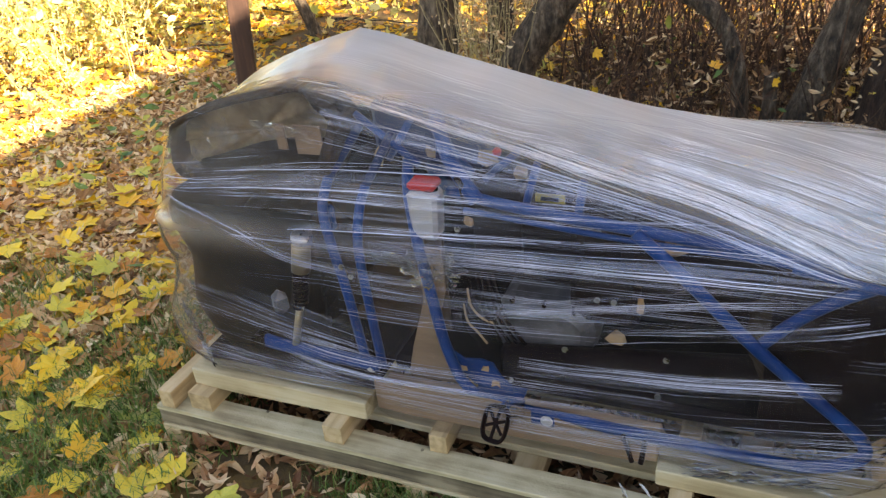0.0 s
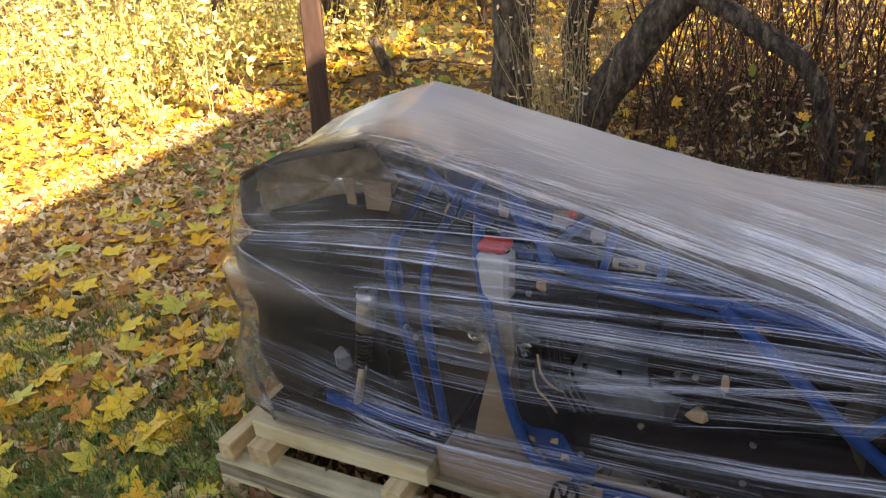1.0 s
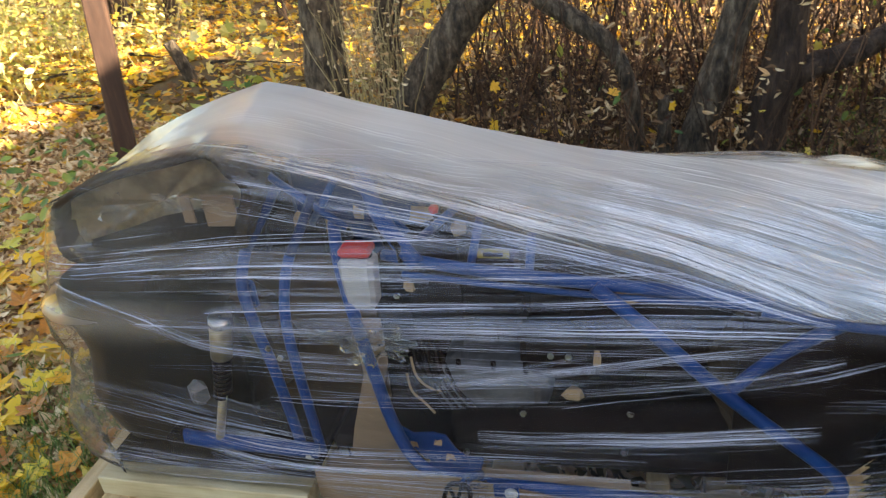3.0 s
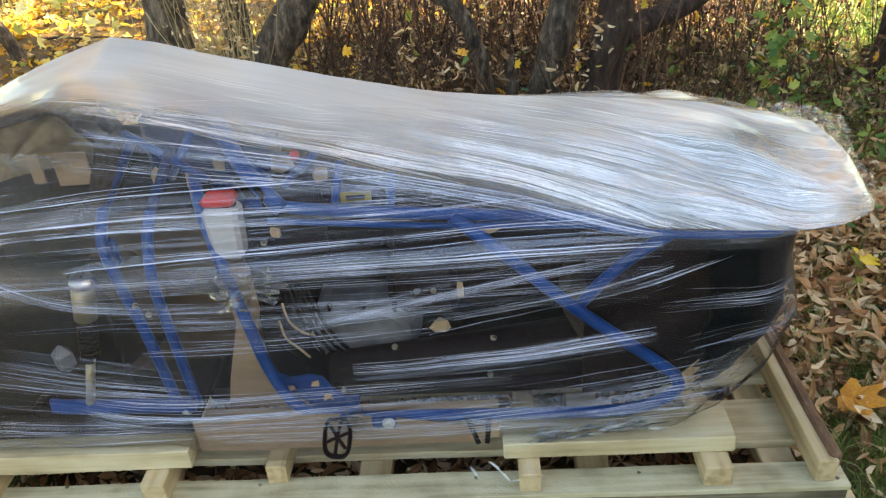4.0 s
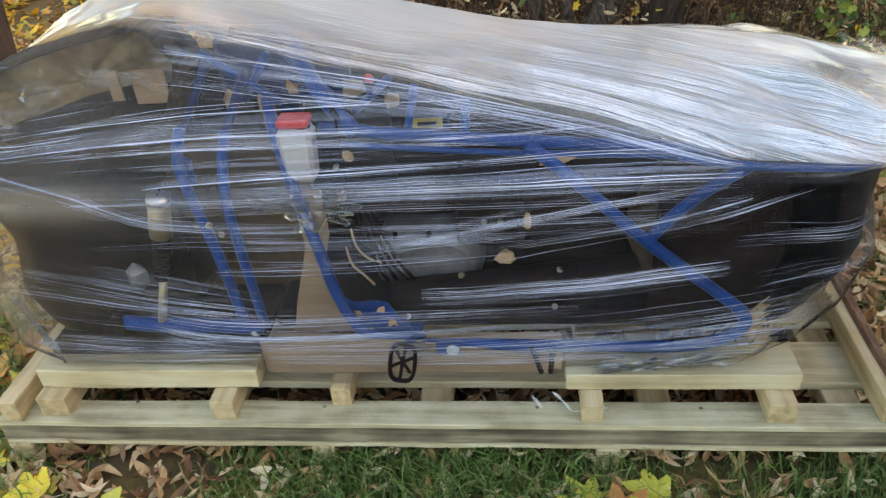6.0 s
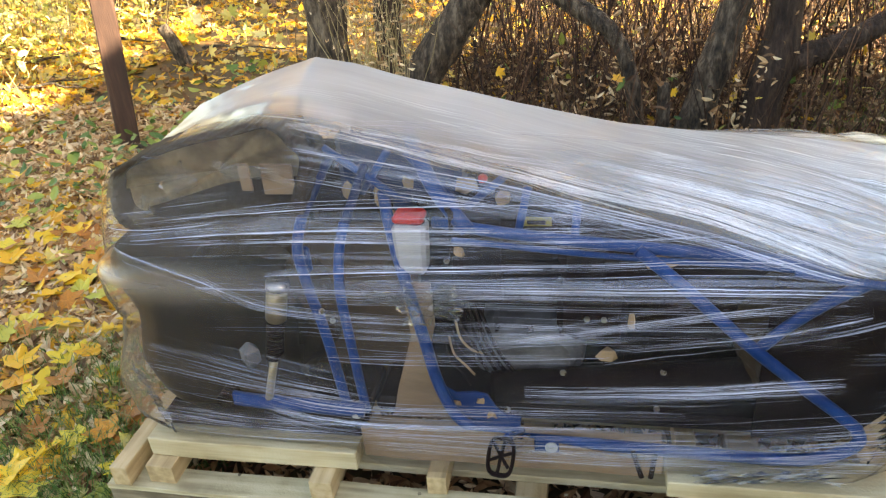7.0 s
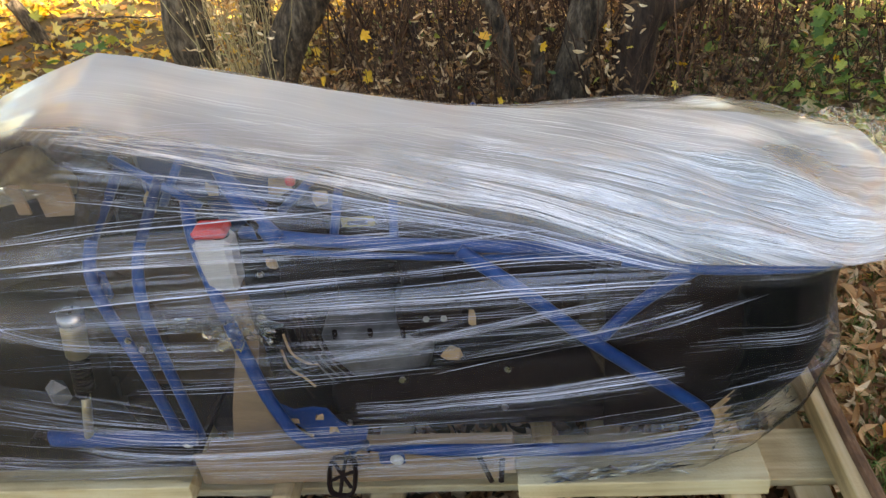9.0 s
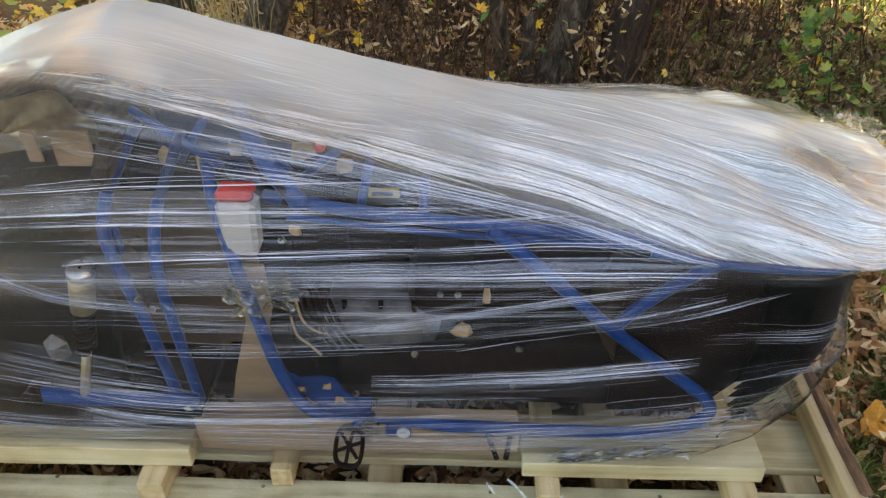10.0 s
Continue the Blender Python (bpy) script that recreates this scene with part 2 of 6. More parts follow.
def timber(name, pale, mid, dark, grain, seed):
    """Sawn softwood: long grain, a few knots, grey stains and saw marks."""
    m, nt, bsdf = blank(name)
    own = nt.nodes.new("ShaderNodeObjectInfo")
    co, add = nt.nodes.new("ShaderNodeTexCoord"), nt.nodes.new("ShaderNodeVectorMath")
    add.operation = "MULTIPLY_ADD"
    nt.links.new(own.outputs["Random"], add.inputs[0])
    add.inputs[1].default_value = (3.1, 7.7, 5.3)
    nt.links.new(co.outputs["Object"], add.inputs[2])

    def tex(kind, stretch, scale, detail=4.0):
        mp, no = nt.nodes.new("ShaderNodeMapping"), nt.nodes.new(kind)
        mp.inputs["Scale"].default_value = stretch
        nt.links.new(add.outputs[0], mp.inputs[0])
        nt.links.new(mp.outputs[0], no.inputs["Vector"])
        no.inputs["Scale"].default_value = scale
        if "Detail" in no.inputs:
            no.inputs["Detail"].default_value = detail
        return no

    lines, stain, fuzz = tex("ShaderNodeTexNoise", grain, 55.0, 5.0), tex("ShaderNodeTexNoise", (1, 1, 1), 5.0 + seed), tex("ShaderNodeTexNoise", (1, 1, 1), 160.0)
    spots = tex("ShaderNodeTexVoronoi", tuple(0.4 + 0.6 * min(1.0, g * 3) for g in grain), 11.0)
    col = ramp(nt, [(0.40, dark), (0.52, mid), (0.63, pale)])
    mix = nt.nodes.new("ShaderNodeMath")
    mix.operation = "MULTIPLY_ADD"
    nt.links.new(stain.outputs[0], mix.inputs[0])
    mix.inputs[1].default_value = 0.55
    half = nt.nodes.new("ShaderNodeMath")
    half.operation = "MULTIPLY"
    nt.links.new(lines.outputs[0], half.inputs[0])
    half.inputs[1].default_value = 0.5
    nt.links.new(half.outputs[0], mix.inputs[2])
    nt.links.new(mix.outputs[0], col.inputs[0])
    knot, over = ramp(nt, [(0.06, (0.8, 0.8, 0.8)), (0.13, (0, 0, 0))]), nt.nodes.new("ShaderNodeMix")
    over.data_type = "RGBA"
    nt.links.new(spots.outputs["Distance"], knot.inputs[0])
    nt.links.new(knot.outputs[0], over.inputs[0])
    nt.links.new(col.outputs[0], over.inputs[6])
    over.inputs[7].default_value = (0.13, 0.075, 0.035, 1)
    nt.links.new(over.outputs[2], bsdf.inputs["Base Color"])
    bsdf.inputs["Roughness"].default_value = 0.72
    bump = nt.nodes.new("ShaderNodeBump")
    bump.inputs["Strength"].default_value, bump.inputs["Distance"].default_value = 0.5, 0.003
    both = nt.nodes.new("ShaderNodeMath")
    both.operation = "ADD"
    nt.links.new(lines.outputs[0], both.inputs[0])
    nt.links.new(fuzz.outputs[0], both.inputs[1])
    nt.links.new(both.outputs[0], bump.inputs["Height"])
    nt.links.new(bump.outputs[0], bsdf.inputs["Normal"])
    return m


M_TIMBER = timber("timber", (0.61, 0.53, 0.35), (0.52, 0.42, 0.25), (0.36, 0.275, 0.15), (0.07, 1, 1), 0)
M_TIMBER_Y = timber("timber_cross", (0.62, 0.49, 0.30), (0.54, 0.40, 0.22), (0.38, 0.27, 0.14), (1, 0.07, 1), 1)
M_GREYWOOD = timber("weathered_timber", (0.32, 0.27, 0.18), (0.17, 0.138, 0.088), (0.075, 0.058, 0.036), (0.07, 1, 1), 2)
M_OLDWOOD = timber("greyed_timber", (0.58, 0.52, 0.35), (0.48, 0.42, 0.26), (0.32, 0.265, 0.16), (0.07, 1, 1), 4)
M_STAINED = timber("stained_timber", (0.52, 0.37, 0.24), (0.40, 0.27, 0.17), (0.24, 0.155, 0.095), (0.07, 1, 1), 3)
M_BARK_EDGE = surface("bark_strip", [(0.25, (0.07, 0.035, 0.02)), (0.55, (0.17, 0.085, 0.045)), (0.8, (0.30, 0.17, 0.10))], 0.8, 14, (3, 0.8, 3), 0.8, 50, depth=0.006)
M_BLUE = surface("blue_paint", [(0.2, (0.0005, 0.028, 0.14)), (0.7, (0.001, 0.060, 0.25))], 0.4, 10, bump=0.04, spec=0.22)
M_BLACK = surface("black_plastic", [(0.2, (0.009, 0.0055, 0.0055)), (0.8, (0.021, 0.013, 0.0125))], 0.6, 9, bump=0.1, spec=0.06)
M_NAVY = surface("navy_paint", [(0.2, (0.002, 0.012, 0.055)), (0.8, (0.005, 0.026, 0.11))], 0.45, 9, bump=0.1, spec=0.2)
M_RUBBER = surface("tyre_rubber", [(0.2, (0.026, 0.018, 0.012)), (0.8, (0.068, 0.047, 0.031))], 0.75, 12, bump=0.3, spec=0.1)
M_ALLOY = surface("cast_alloy", [(0.2, (0.085, 0.085, 0.09)), (0.8, (0.23, 0.23, 0.245))], 0.5, 20, bump=0.25, metal=0.55, depth=0.003)
M_STEEL = surface("bright_steel", [(0.2, (0.5, 0.5, 0.5)), (0.8, (0.75, 0.75, 0.74))], 0.3, 20, bump=0.1, metal=1.0, depth=0.002)
M_GOLD = surface("gilt_shock_body", [(0.2, (0.24, 0.19, 0.11)), (0.8, (0.46, 0.38, 0.24))], 0.35, 16, bump=0.1, metal=0.5, depth=0.002)
M_WHITE = surface("white_plastic", [(0.2, (0.42, 0.42, 0.44)), (0.8, (0.57, 0.57, 0.58))], 0.4, 12, bump=0.05)
M_RED = surface("red_plastic", [(0.2, (0.50, 0.012, 0.012)), (0.8, (0.72, 0.03, 0.025))], 0.4, 12, bump=0.05)
M_YELLOW = surface("yellow_label", [(0.2, (0.40, 0.29, 0.03)), (0.8, (0.52, 0.40, 0.05))], 0.5, 12, bump=0.03)
M_CARD = surface("cardboard", [(0.2, (0.34, 0.22, 0.12)), (0.8, (0.50, 0.34, 0.19))], 0.8, 9, (1, 6, 6), 0.2, 60, depth=0.003)
M_SKIRT = surface("brown_cardboard", [(0.2, (0.21, 0.135, 0.082)), (0.8, (0.35, 0.235, 0.145))], 0.75, 7, (1, 4, 4), 0.25, 60, depth=0.003)
M_ZINC = surface("zinc_plate", [(0.2, (0.62, 0.64, 0.66)), (0.8, (0.80, 0.81, 0.82))], 0.4, 30, bump=0.1, metal=0.4, depth=0.002)
M_APRON = surface("apron_plastic", [(0.2, (0.046, 0.027, 0.014)), (0.8, (0.125, 0.074, 0.036))], 0.55, 5, bump=0.15, spec=0.3)
M_LINING = surface("tyre_lining", [(0.25, (0.20, 0.145, 0.08)), (0.5, (0.40, 0.30, 0.17)), (0.8, (0.62, 0.49, 0.30))], 0.6, 14, bump=0.3)
M_DARKBARK = surface("dark_bark", [(0.25, (0.018, 0.010, 0.007)), (0.5, (0.05, 0.030, 0.021)), (0.8, (0.11, 0.072, 0.05))], 0.9, 7, (4, 4, 0.9), 1.0, 28, depth=0.03)
M_POST = surface("brown_painted_post", [(0.2, (0.024, 0.011, 0.008)), (0.55, (0.052, 0.025, 0.017)), (0.85, (0.11, 0.058, 0.038))], 0.6, 5, (6, 6, 0.6), 0.4, 30, depth=0.005)
M_BARK = surface("tree_bark", [(0.30, (0.020, 0.015, 0.011)), (0.5, (0.085, 0.063, 0.044)), (0.75, (0.25, 0.20, 0.145))], 0.9, 9, (4, 4, 1.3), 1.0, 34, depth=0.04)
# stem colour also darkened for the shade inside the brush
M_STEM = surface("brush_stems", [(0.2, (0.024, 0.011, 0.007)), (0.6, (0.070, 0.034, 0.020)), (0.9, (0.19, 0.105, 0.058))], 0.8, 6, bump=0.0, by="island", spread=0.2)
M_STRAW = surface("pale_stems", [(0.2, (0.26, 0.20, 0.09)), (0.8, (0.52, 0.44, 0.24))], 0.8, 6, bump=0.0, by="island", spread=0.2)
M_SOIL = surface("woodland_ground", [(0.2, (0.035, 0.026, 0.014)), (0.45, (0.11, 0.075, 0.036)), (0.6, (0.15, 0.098, 0.03)), (0.85, (0.36, 0.23, 0.06))], 0.95, 2.5, (1, 1, 1), 0.8, 45, depth=0.02)
M_WALL = surface("unseen_wall", [(0.2, (0.42, 0.40, 0.37)), (0.8, (0.52, 0.50, 0.46))], 0.8, 3, bump=0.2)
M_MAPLE = leafy("maple_leaves", [(0.02, (0.40, 0.16, 0.04)), (0.16, (0.70, 0.28, 0.035)), (0.30, (0.84, 0.46, 0.03)), (0.52, (0.90, 0.60, 0.04)), (0.78, (0.86, 0.66, 0.07)), (0.96, (0.55, 0.54, 0.09))], "object")
M_LITTER = leafy("leaf_litter", [(0.04, (0.14, 0.07, 0.025)), (0.20, (0.36, 0.18, 0.06)), (0.34, (0.72, 0.36, 0.04)), (0.50, (0.88, 0.53, 0.04)), (0.72, (0.80, 0.62, 0.12)), (0.86, (0.62, 0.46, 0.24)), (0.97, (0.38, 0.42, 0.09))])
M_DRY = leafy("dry_leaves", [(0.05, (0.18, 0.09, 0.04)), (0.3, (0.48, 0.28, 0.125)), (0.6, (0.68, 0.47, 0.25)), (0.9, (0.84, 0.69, 0.45))], glow=0.15, rough=0.7)
M_TAN = leafy("curled_leaves", [(0.05, (0.15, 0.064, 0.028)), (0.3, (0.43, 0.215, 0.092)), (0.6, (0.66, 0.405, 0.20)), (0.9, (0.84, 0.65, 0.42))], glow=0.15, rough=0.7)
# withered tan leaves with the thicket's shade put into their colour
M_HANG = leafy("withered_leaves_shaded", [(0.05, (0.040, 0.020, 0.011)), (0.35, (0.105, 0.055, 0.028)), (0.7, (0.24, 0.145, 0.075)), (0.95, (0.48, 0.35, 0.21))], glow=0.15, rough=0.75)
M_GREEN = leafy("green_leaves", [(0.05, (0.05, 0.12, 0.026)), (0.5, (0.14, 0.25, 0.05)), (0.95, (0.42, 0.44, 0.09))])
M_PALEGREEN = leafy("fading_leaves", [(0.05, (0.16, 0.24, 0.06)), (0.4, (0.42, 0.44, 0.10)), (0.7, (0.62, 0.52, 0.14)), (0.95, (0.70, 0.56, 0.34))])
M_WEED = leafy("weed_leaves", [(0.05, (0.36, 0.38, 0.08)), (0.5, (0.66, 0.58, 0.14)), (0.95, (0.86, 0.76, 0.36))])
M_GRASS = leafy("grass_blades", [(0.05, (0.050, 0.115, 0.022)), (0.5, (0.125, 0.225, 0.045)), (0.85, (0.24, 0.32, 0.08)), (0.98, (0.38, 0.34, 0.15))], glow=0.25)
# thin lifts the side film evenly, in place of veiling reflections
M_FILM = film_material("side_film", (0.69, 0.66, 0.69), 0.30, thin=0.011, shine=1.07, leaf_glow=(0.60, 0.45, 0.28))
M_TOP = film_material("top_film", (0.655, 0.675, 0.665), 0.30, thin=0.02, shine=1.06)
M_CRUMPLE = film_material("crumpled_film", (0.80, 0.81, 0.82), 0.10, thin=0.04, lines=0.25, shine=1.7)
M_FLAP = film_material("loose_film", (0.78, 0.79, 0.78), 0.10, thin=0.02, lines=0.1, shine=1.5)
# cord, veil and crease colours hold the sky's reflection
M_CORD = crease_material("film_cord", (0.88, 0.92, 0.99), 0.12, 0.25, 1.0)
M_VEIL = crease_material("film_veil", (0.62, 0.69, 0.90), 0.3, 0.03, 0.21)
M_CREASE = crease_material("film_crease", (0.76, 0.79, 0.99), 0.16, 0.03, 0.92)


# ---- building blocks ----
def part(name, bm, material, parent=None, label="", smooth=False):
    me = bpy.data.meshes.new(name)
    bm.normal_update()
    bm.to_mesh(me)
    bm.free()
    me.materials.append(material)
    if smooth:
        me.shade_smooth()
    ob = new(name, me)
    ob.parent = parent
    if label:
        tagged(ob, label)
    return ob


def thing(name, label, category, group="", kind=""):
    return tagged(new(name), label, category, group, kind)


def plain_mesh(name, verts, faces, material, smooth=False):
    me = bpy.data.meshes.new(name)
    me.from_pydata(verts, [], faces)
    me.materials.append(material)
    if smooth:
        me.shade_smooth()
    return me


def box(x0, x1, y0, y1, z0, z1, bevel=0.003, rough=0.0, bm=None, cuts=0):
    """A squared block with softened, slightly uneven edges."""
    bm = bm or bmesh.new()
    m = Matrix.Translation(((x0 + x1) / 2, (y0 + y1) / 2, (z0 + z1) / 2)) @ Matrix.Diagonal((x1 - x0, y1 - y0, z1 - z0, 1))
    made = bmesh.ops.create_cube(bm, size=1, matrix=m)
    if cuts:
        axis = max(range(3), key=lambda k: (x1 - x0, y1 - y0, z1 - z0)[k])
        edges = [e for e in {e for v in made["verts"] for e in v.link_edges} if abs((e.verts[0].co - e.verts[1].co)[axis]) > 1e-6]
        bmesh.ops.subdivide_edges(bm, edges=edges, cuts=cuts)
    if bevel:
        sharp = [e for e in bm.edges if len(e.link_faces) == 2 and e.calc_face_angle(0) > 0.5]
        bmesh.ops.bevel(bm, geom=sharp, offset=bevel, segments=1, affect="EDGES")
    if rough:
        for v in bm.verts:
            v.co += noise.noise_vector(v.co * 6) * rough
    return bm


def catmull(pts, k=6, closed=False):
    pts = [Vector(p) for p in pts]
    n, out = len(pts), []
    for i in range(n if closed else n - 1):
        a, b, c, d = [pts[j % n] if closed else pts[min(max(j, 0), n - 1)] for j in (i - 1, i, i + 1, i + 2)]
        for s in range(k):
            t = s / k
            out.append(0.5 * (2 * b + (c - a) * t + (2 * a - 5 * b + 4 * c - d) * t * t + (3 * b - a - 3 * c + d) * t ** 3))
    return out if closed else out + [pts[-1]]


def tube(pts, r, n=10, bm=None, closed=False, r2=None, flat=1.0, side=None, ridges=0.0):
    """A round bar swept along pts. r2: the radius at its end; flat, side: how far it is stretched along side."""
    bm = bm or bmesh.new()
    pts = [Vector(p) for p in pts]
    rings, ref, total = [], None, len(pts)
    for i, p in enumerate(pts):
        a = pts[(i - 1) % total] if closed or i else p
        b = pts[(i + 1) % total] if closed or i < total - 1 else p
        way = (b - a).normalized()
        if side is not None:
            ref = Vector(side)
        elif ref is None:
            ref = Vector((0, 0, 1)) if abs(way.z) < 0.9 else Vector((1, 0, 0))
        u = (ref - way * ref.dot(way)).normalized()
        ref, w = u, way.cross(u)
        rad = r if r2 is None else r + (r2 - r) * i / (total - 1)
        ring = []
        for k in range(n):
            g = 2 * math.pi * k / n
            q = p + u * math.cos(g) * rad * flat + w * math.sin(g) * rad
            if ridges:
                q += (q - p).normalized() * (noise.noise(Vector((q.x * 22, q.y * 22, q.z * 5))) * 0.6 + noise.noise(q * 4)) * ridges
            ring.append(bm.verts.new(q))
        rings.append(ring)
    for i in range(total if closed else total - 1):
        a, b = rings[i], rings[(i + 1) % total]
        for k in range(n):
            bm.faces.new((a[k], a[(k + 1) % n], b[(k + 1) % n], b[k]))
    if not closed:
        bm.faces.new(rings[0][::-1])
        bm.faces.new(rings[-1])
    return bm


def lathe(profile, m, n=28, bm=None, lugs=0, lug=0.0):
    """A body turned about its local z axis from (radius, height) pairs, set at m."""
    bm = bm or bmesh.new()
    rings = []
    for r, h in profile:
        ring = []
        for k in range(n):
            g = 2 * math.pi * k / n
            rr = r + (lug if lugs and (k // 2 + (1 if h > 0 else 0)) % 2 and r > 0.17 else 0)
            ring.append(bm.verts.new(m @ Vector((rr * math.cos(g), rr * math.sin(g), h))))
        rings.append(ring)
    for a, b in zip(rings, rings[1:]):
        for k in range(n):
            bm.faces.new((a[k], a[(k + 1) % n], b[(k + 1) % n], b[k]))
    bm.faces.new(rings[0][::-1])
    bm.faces.new(rings[-1])
    return bm


def table(x, pairs):
    return float(np.interp(x, [p[0] for p in pairs], [p[1] for p in pairs]))


# ---- ground and the unseen wall that shades the yard ----
def height(x, y):
    return 0.035 * noise.noise(Vector((x * 0.7, y * 0.7, 0))) * min(1, max(0.0, abs(y - 0.5) - 0.5) * 1.2) + 0.012 * noise.noise(Vector((x * 3, y * 3, 5))) - 0.026


def build_ground():
    xs = np.concatenate([np.linspace(-400, -9, 8), np.linspace(-8, 9, 120), np.linspace(10, 400, 8)])
    ys = np.concatenate([np.linspace(-400, -4, 8), np.linspace(-3, 13, 110), np.linspace(14, 400, 8)])
    verts = [(x, y, height(x, y)) for y in ys for x in xs]
    w = len(xs)
    faces = [(j * w + i, j * w + i + 1, (j + 1) * w + i + 1, (j + 1) * w + i) for j in range(len(ys) - 1) for i in range(w - 1)]
    return tagged(new("ground", plain_mesh("ground", verts, faces, M_SOIL, True)), "leaf-strewn woodland ground with grass and soil", "ground", kind="structure")


ground = build_ground()

# unseen wall, assumed from the straight shadow edge and placed to cast it
WALL_AT, WALL_TURN = (5.2, 2.15), 90.0
bm = box(-24, 0, -0.25, 0, -0.2, 3.7, 0.02)
bmesh.ops.transform(bm, matrix=pose(*WALL_AT, 0, 0, 0, WALL_TURN), verts=bm.verts)
wall = tagged(part("wall_shade", bm, M_WALL), "unseen pale wall placed to shade the yard", "wall", kind="structure")


# ---- the pallet ----
def build_pallet():
    p = thing("wooden_pallet", "rough pale softwood pallet lying on grass and leaves", "pallet")
    for x0, x1, deep in ((0.0, 0.055, 0.09), (0.69, 0.74, 0.09), (1.29, 1.34, 0.07), (1.872, 1.935, 0.09)):
        for y in (0.0, 0.44, 0.86):
            part("foot_block", box(x0, x1, y, y + deep, -0.05, 0.0345, 0.003, 0.002), M_TIMBER_Y, p)
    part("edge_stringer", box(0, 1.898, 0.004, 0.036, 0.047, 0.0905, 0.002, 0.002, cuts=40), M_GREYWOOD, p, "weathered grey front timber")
    part("bottom_slat", box(0.003, 1.897, 0.001, 0.09, 0.0355, 0.046, 0.001, 0.003, cuts=60), M_TIMBER, p, "thin waney lath")
    for y0, y1 in ((0.0, 0.068), (0.126, 0.256), (0.322, 0.42), (0.48, 0.60), (0.66, 0.76), (0.83, 0.95)):
        part("deck_board", box(0.0 if y0 == 0 else 0.01, 1.9 if y0 == 0 else 1.885, y0, y1, 0.0915 if y0 == 0 else 0.084, 0.1045, 0.0015, 0.0022, cuts=40), M_OLDWOOD if y0 == 0 else M_TIMBER, p)
    for x0, x1 in ((0.02, 0.09), (0.45, 0.52), (0.92, 0.99), (1.38, 1.45), (1.76, 1.83)):
        part("bearer", box(x0, x1, 0.036, 0.94, 0.048, 0.083, 0.003, 0.001), M_TIMBER_Y, p)
    for x0, x1, y in ((0.10, 0.165, 0.018), (0.49, 0.54, 0.01), (0.738, 0.78, 0.052), (1.257, 1.30, 0.008), (1.618, 1.672, 0.01)):
        part("cross_block", box(x0, x1, y, 0.93, 0.1055, 0.154, 0.0015, 0.002, cuts=12), M_TIMBER_Y, p)
    part("end_board", box(0.022, 0.064, 0.0, 0.95, 0.1055, 0.158, 0.002, 0.0025, cuts=14), M_TIMBER_Y, p)
    end = part("end_board", box(1.834, 1.872, 0.012, 0.95, 0.1055, 0.160, 0.002, 0.0025, cuts=14), M_TIMBER_Y, p, "end board with a strip of bark left on")
    strip = box(1.857, 1.882, 0.02, 0.945, 0.128, 0.1685, 0.006, 0.005, cuts=30)
    part("bark", strip, M_BARK_EDGE, end, "strip of dark red-brown bark")
    for x0, x1, y0, y1, z1 in ((0.10, 0.587, 0.052, 0.145, 0.203), (1.228, 1.685, 0.05, 0.14, 0.195), (0.10, 0.587, 0.78, 0.87, 0.203), (1.228, 1.685, 0.78, 0.87, 0.2)):
        part("rest_board", box(x0, x1, y0, y1, 0.1555, z1, 0.002, 0.003, cuts=16), M_TIMBER, p)
    skirt = box(0.592, 1.20, 0.098, 0.103, 0.1565, 0.25, 0.001, 0.002, cuts=24)
    for v in skirt.verts:
        f = (v.co.z - 0.1565) / 0.0935
        v.co.z = 0.1565 + f * table(v.co.x, [(0.592, 0.088), (0.9, 0.092), (1.2, 0.042)])
        v.co.y += 0.004 * noise.noise(Vector((v.co.x * 7, 0, v.co.z * 9)))
    tagged(part("cardboard_skirt", skirt, M_SKIRT), "brown cardboard skirt standing inside the film's lower edge", "cardboard")
    part("sill_board", box(0.592, 1.223, 0.11, 0.18, 0.1555, 0.203, 0.003, 0.003, cuts=16), M_STAINED, p, "brown-stained board beneath the film")
    # nail heads and knots stand a hair proud
    for x, y in ((0.72, 0.05), (1.03, 0.08), (1.17, 0.05), (0.49, 0.07), (0.30, 0.06), (1.50, 0.05), (1.88, 0.02)):
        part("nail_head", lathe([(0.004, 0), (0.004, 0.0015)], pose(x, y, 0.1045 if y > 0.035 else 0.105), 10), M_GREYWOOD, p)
    return p


pallet = build_pallet()


# ---- the quad bike ----
MID = 0.46


def mirrored(pts):
    return [(x, 2 * MID - y, z) for x, y, z in pts]


def wheel(m, radius, width, parent=None):
    """A knobbly tyre with its rim, axle along local z."""
    h = width / 2
    prof = [(radius * 0.56, -h * 0.8), (radius * 0.72, -h), (radius * 0.9, -h * 0.95), (radius, -h * 0.62), (radius * 1.02, -h * 0.2), (radius * 1.02, h * 0.2), (radius, h * 0.62), (radius * 0.9, h * 0.95), (radius * 0.72, h), (radius * 0.56, h * 0.8), (radius * 0.5, 0)]
    w = parent
    t = part("tyre", lathe(prof, m, 48, lugs=1, lug=0.008), M_RUBBER, w, "black knobbly tyre")
    part("rim", lathe([(radius * 0.08, -h * 0.5), (radius * 0.3, -h * 0.42), (radius * 0.5, -h * 0.6), (radius * 0.57, -h * 0.82), (radius * 0.58, -h * 0.7), (radius * 0.5, 0.0), (radius * 0.1, 0.02)], m, 28), M_BLACK, t, "dark rim")
    return t


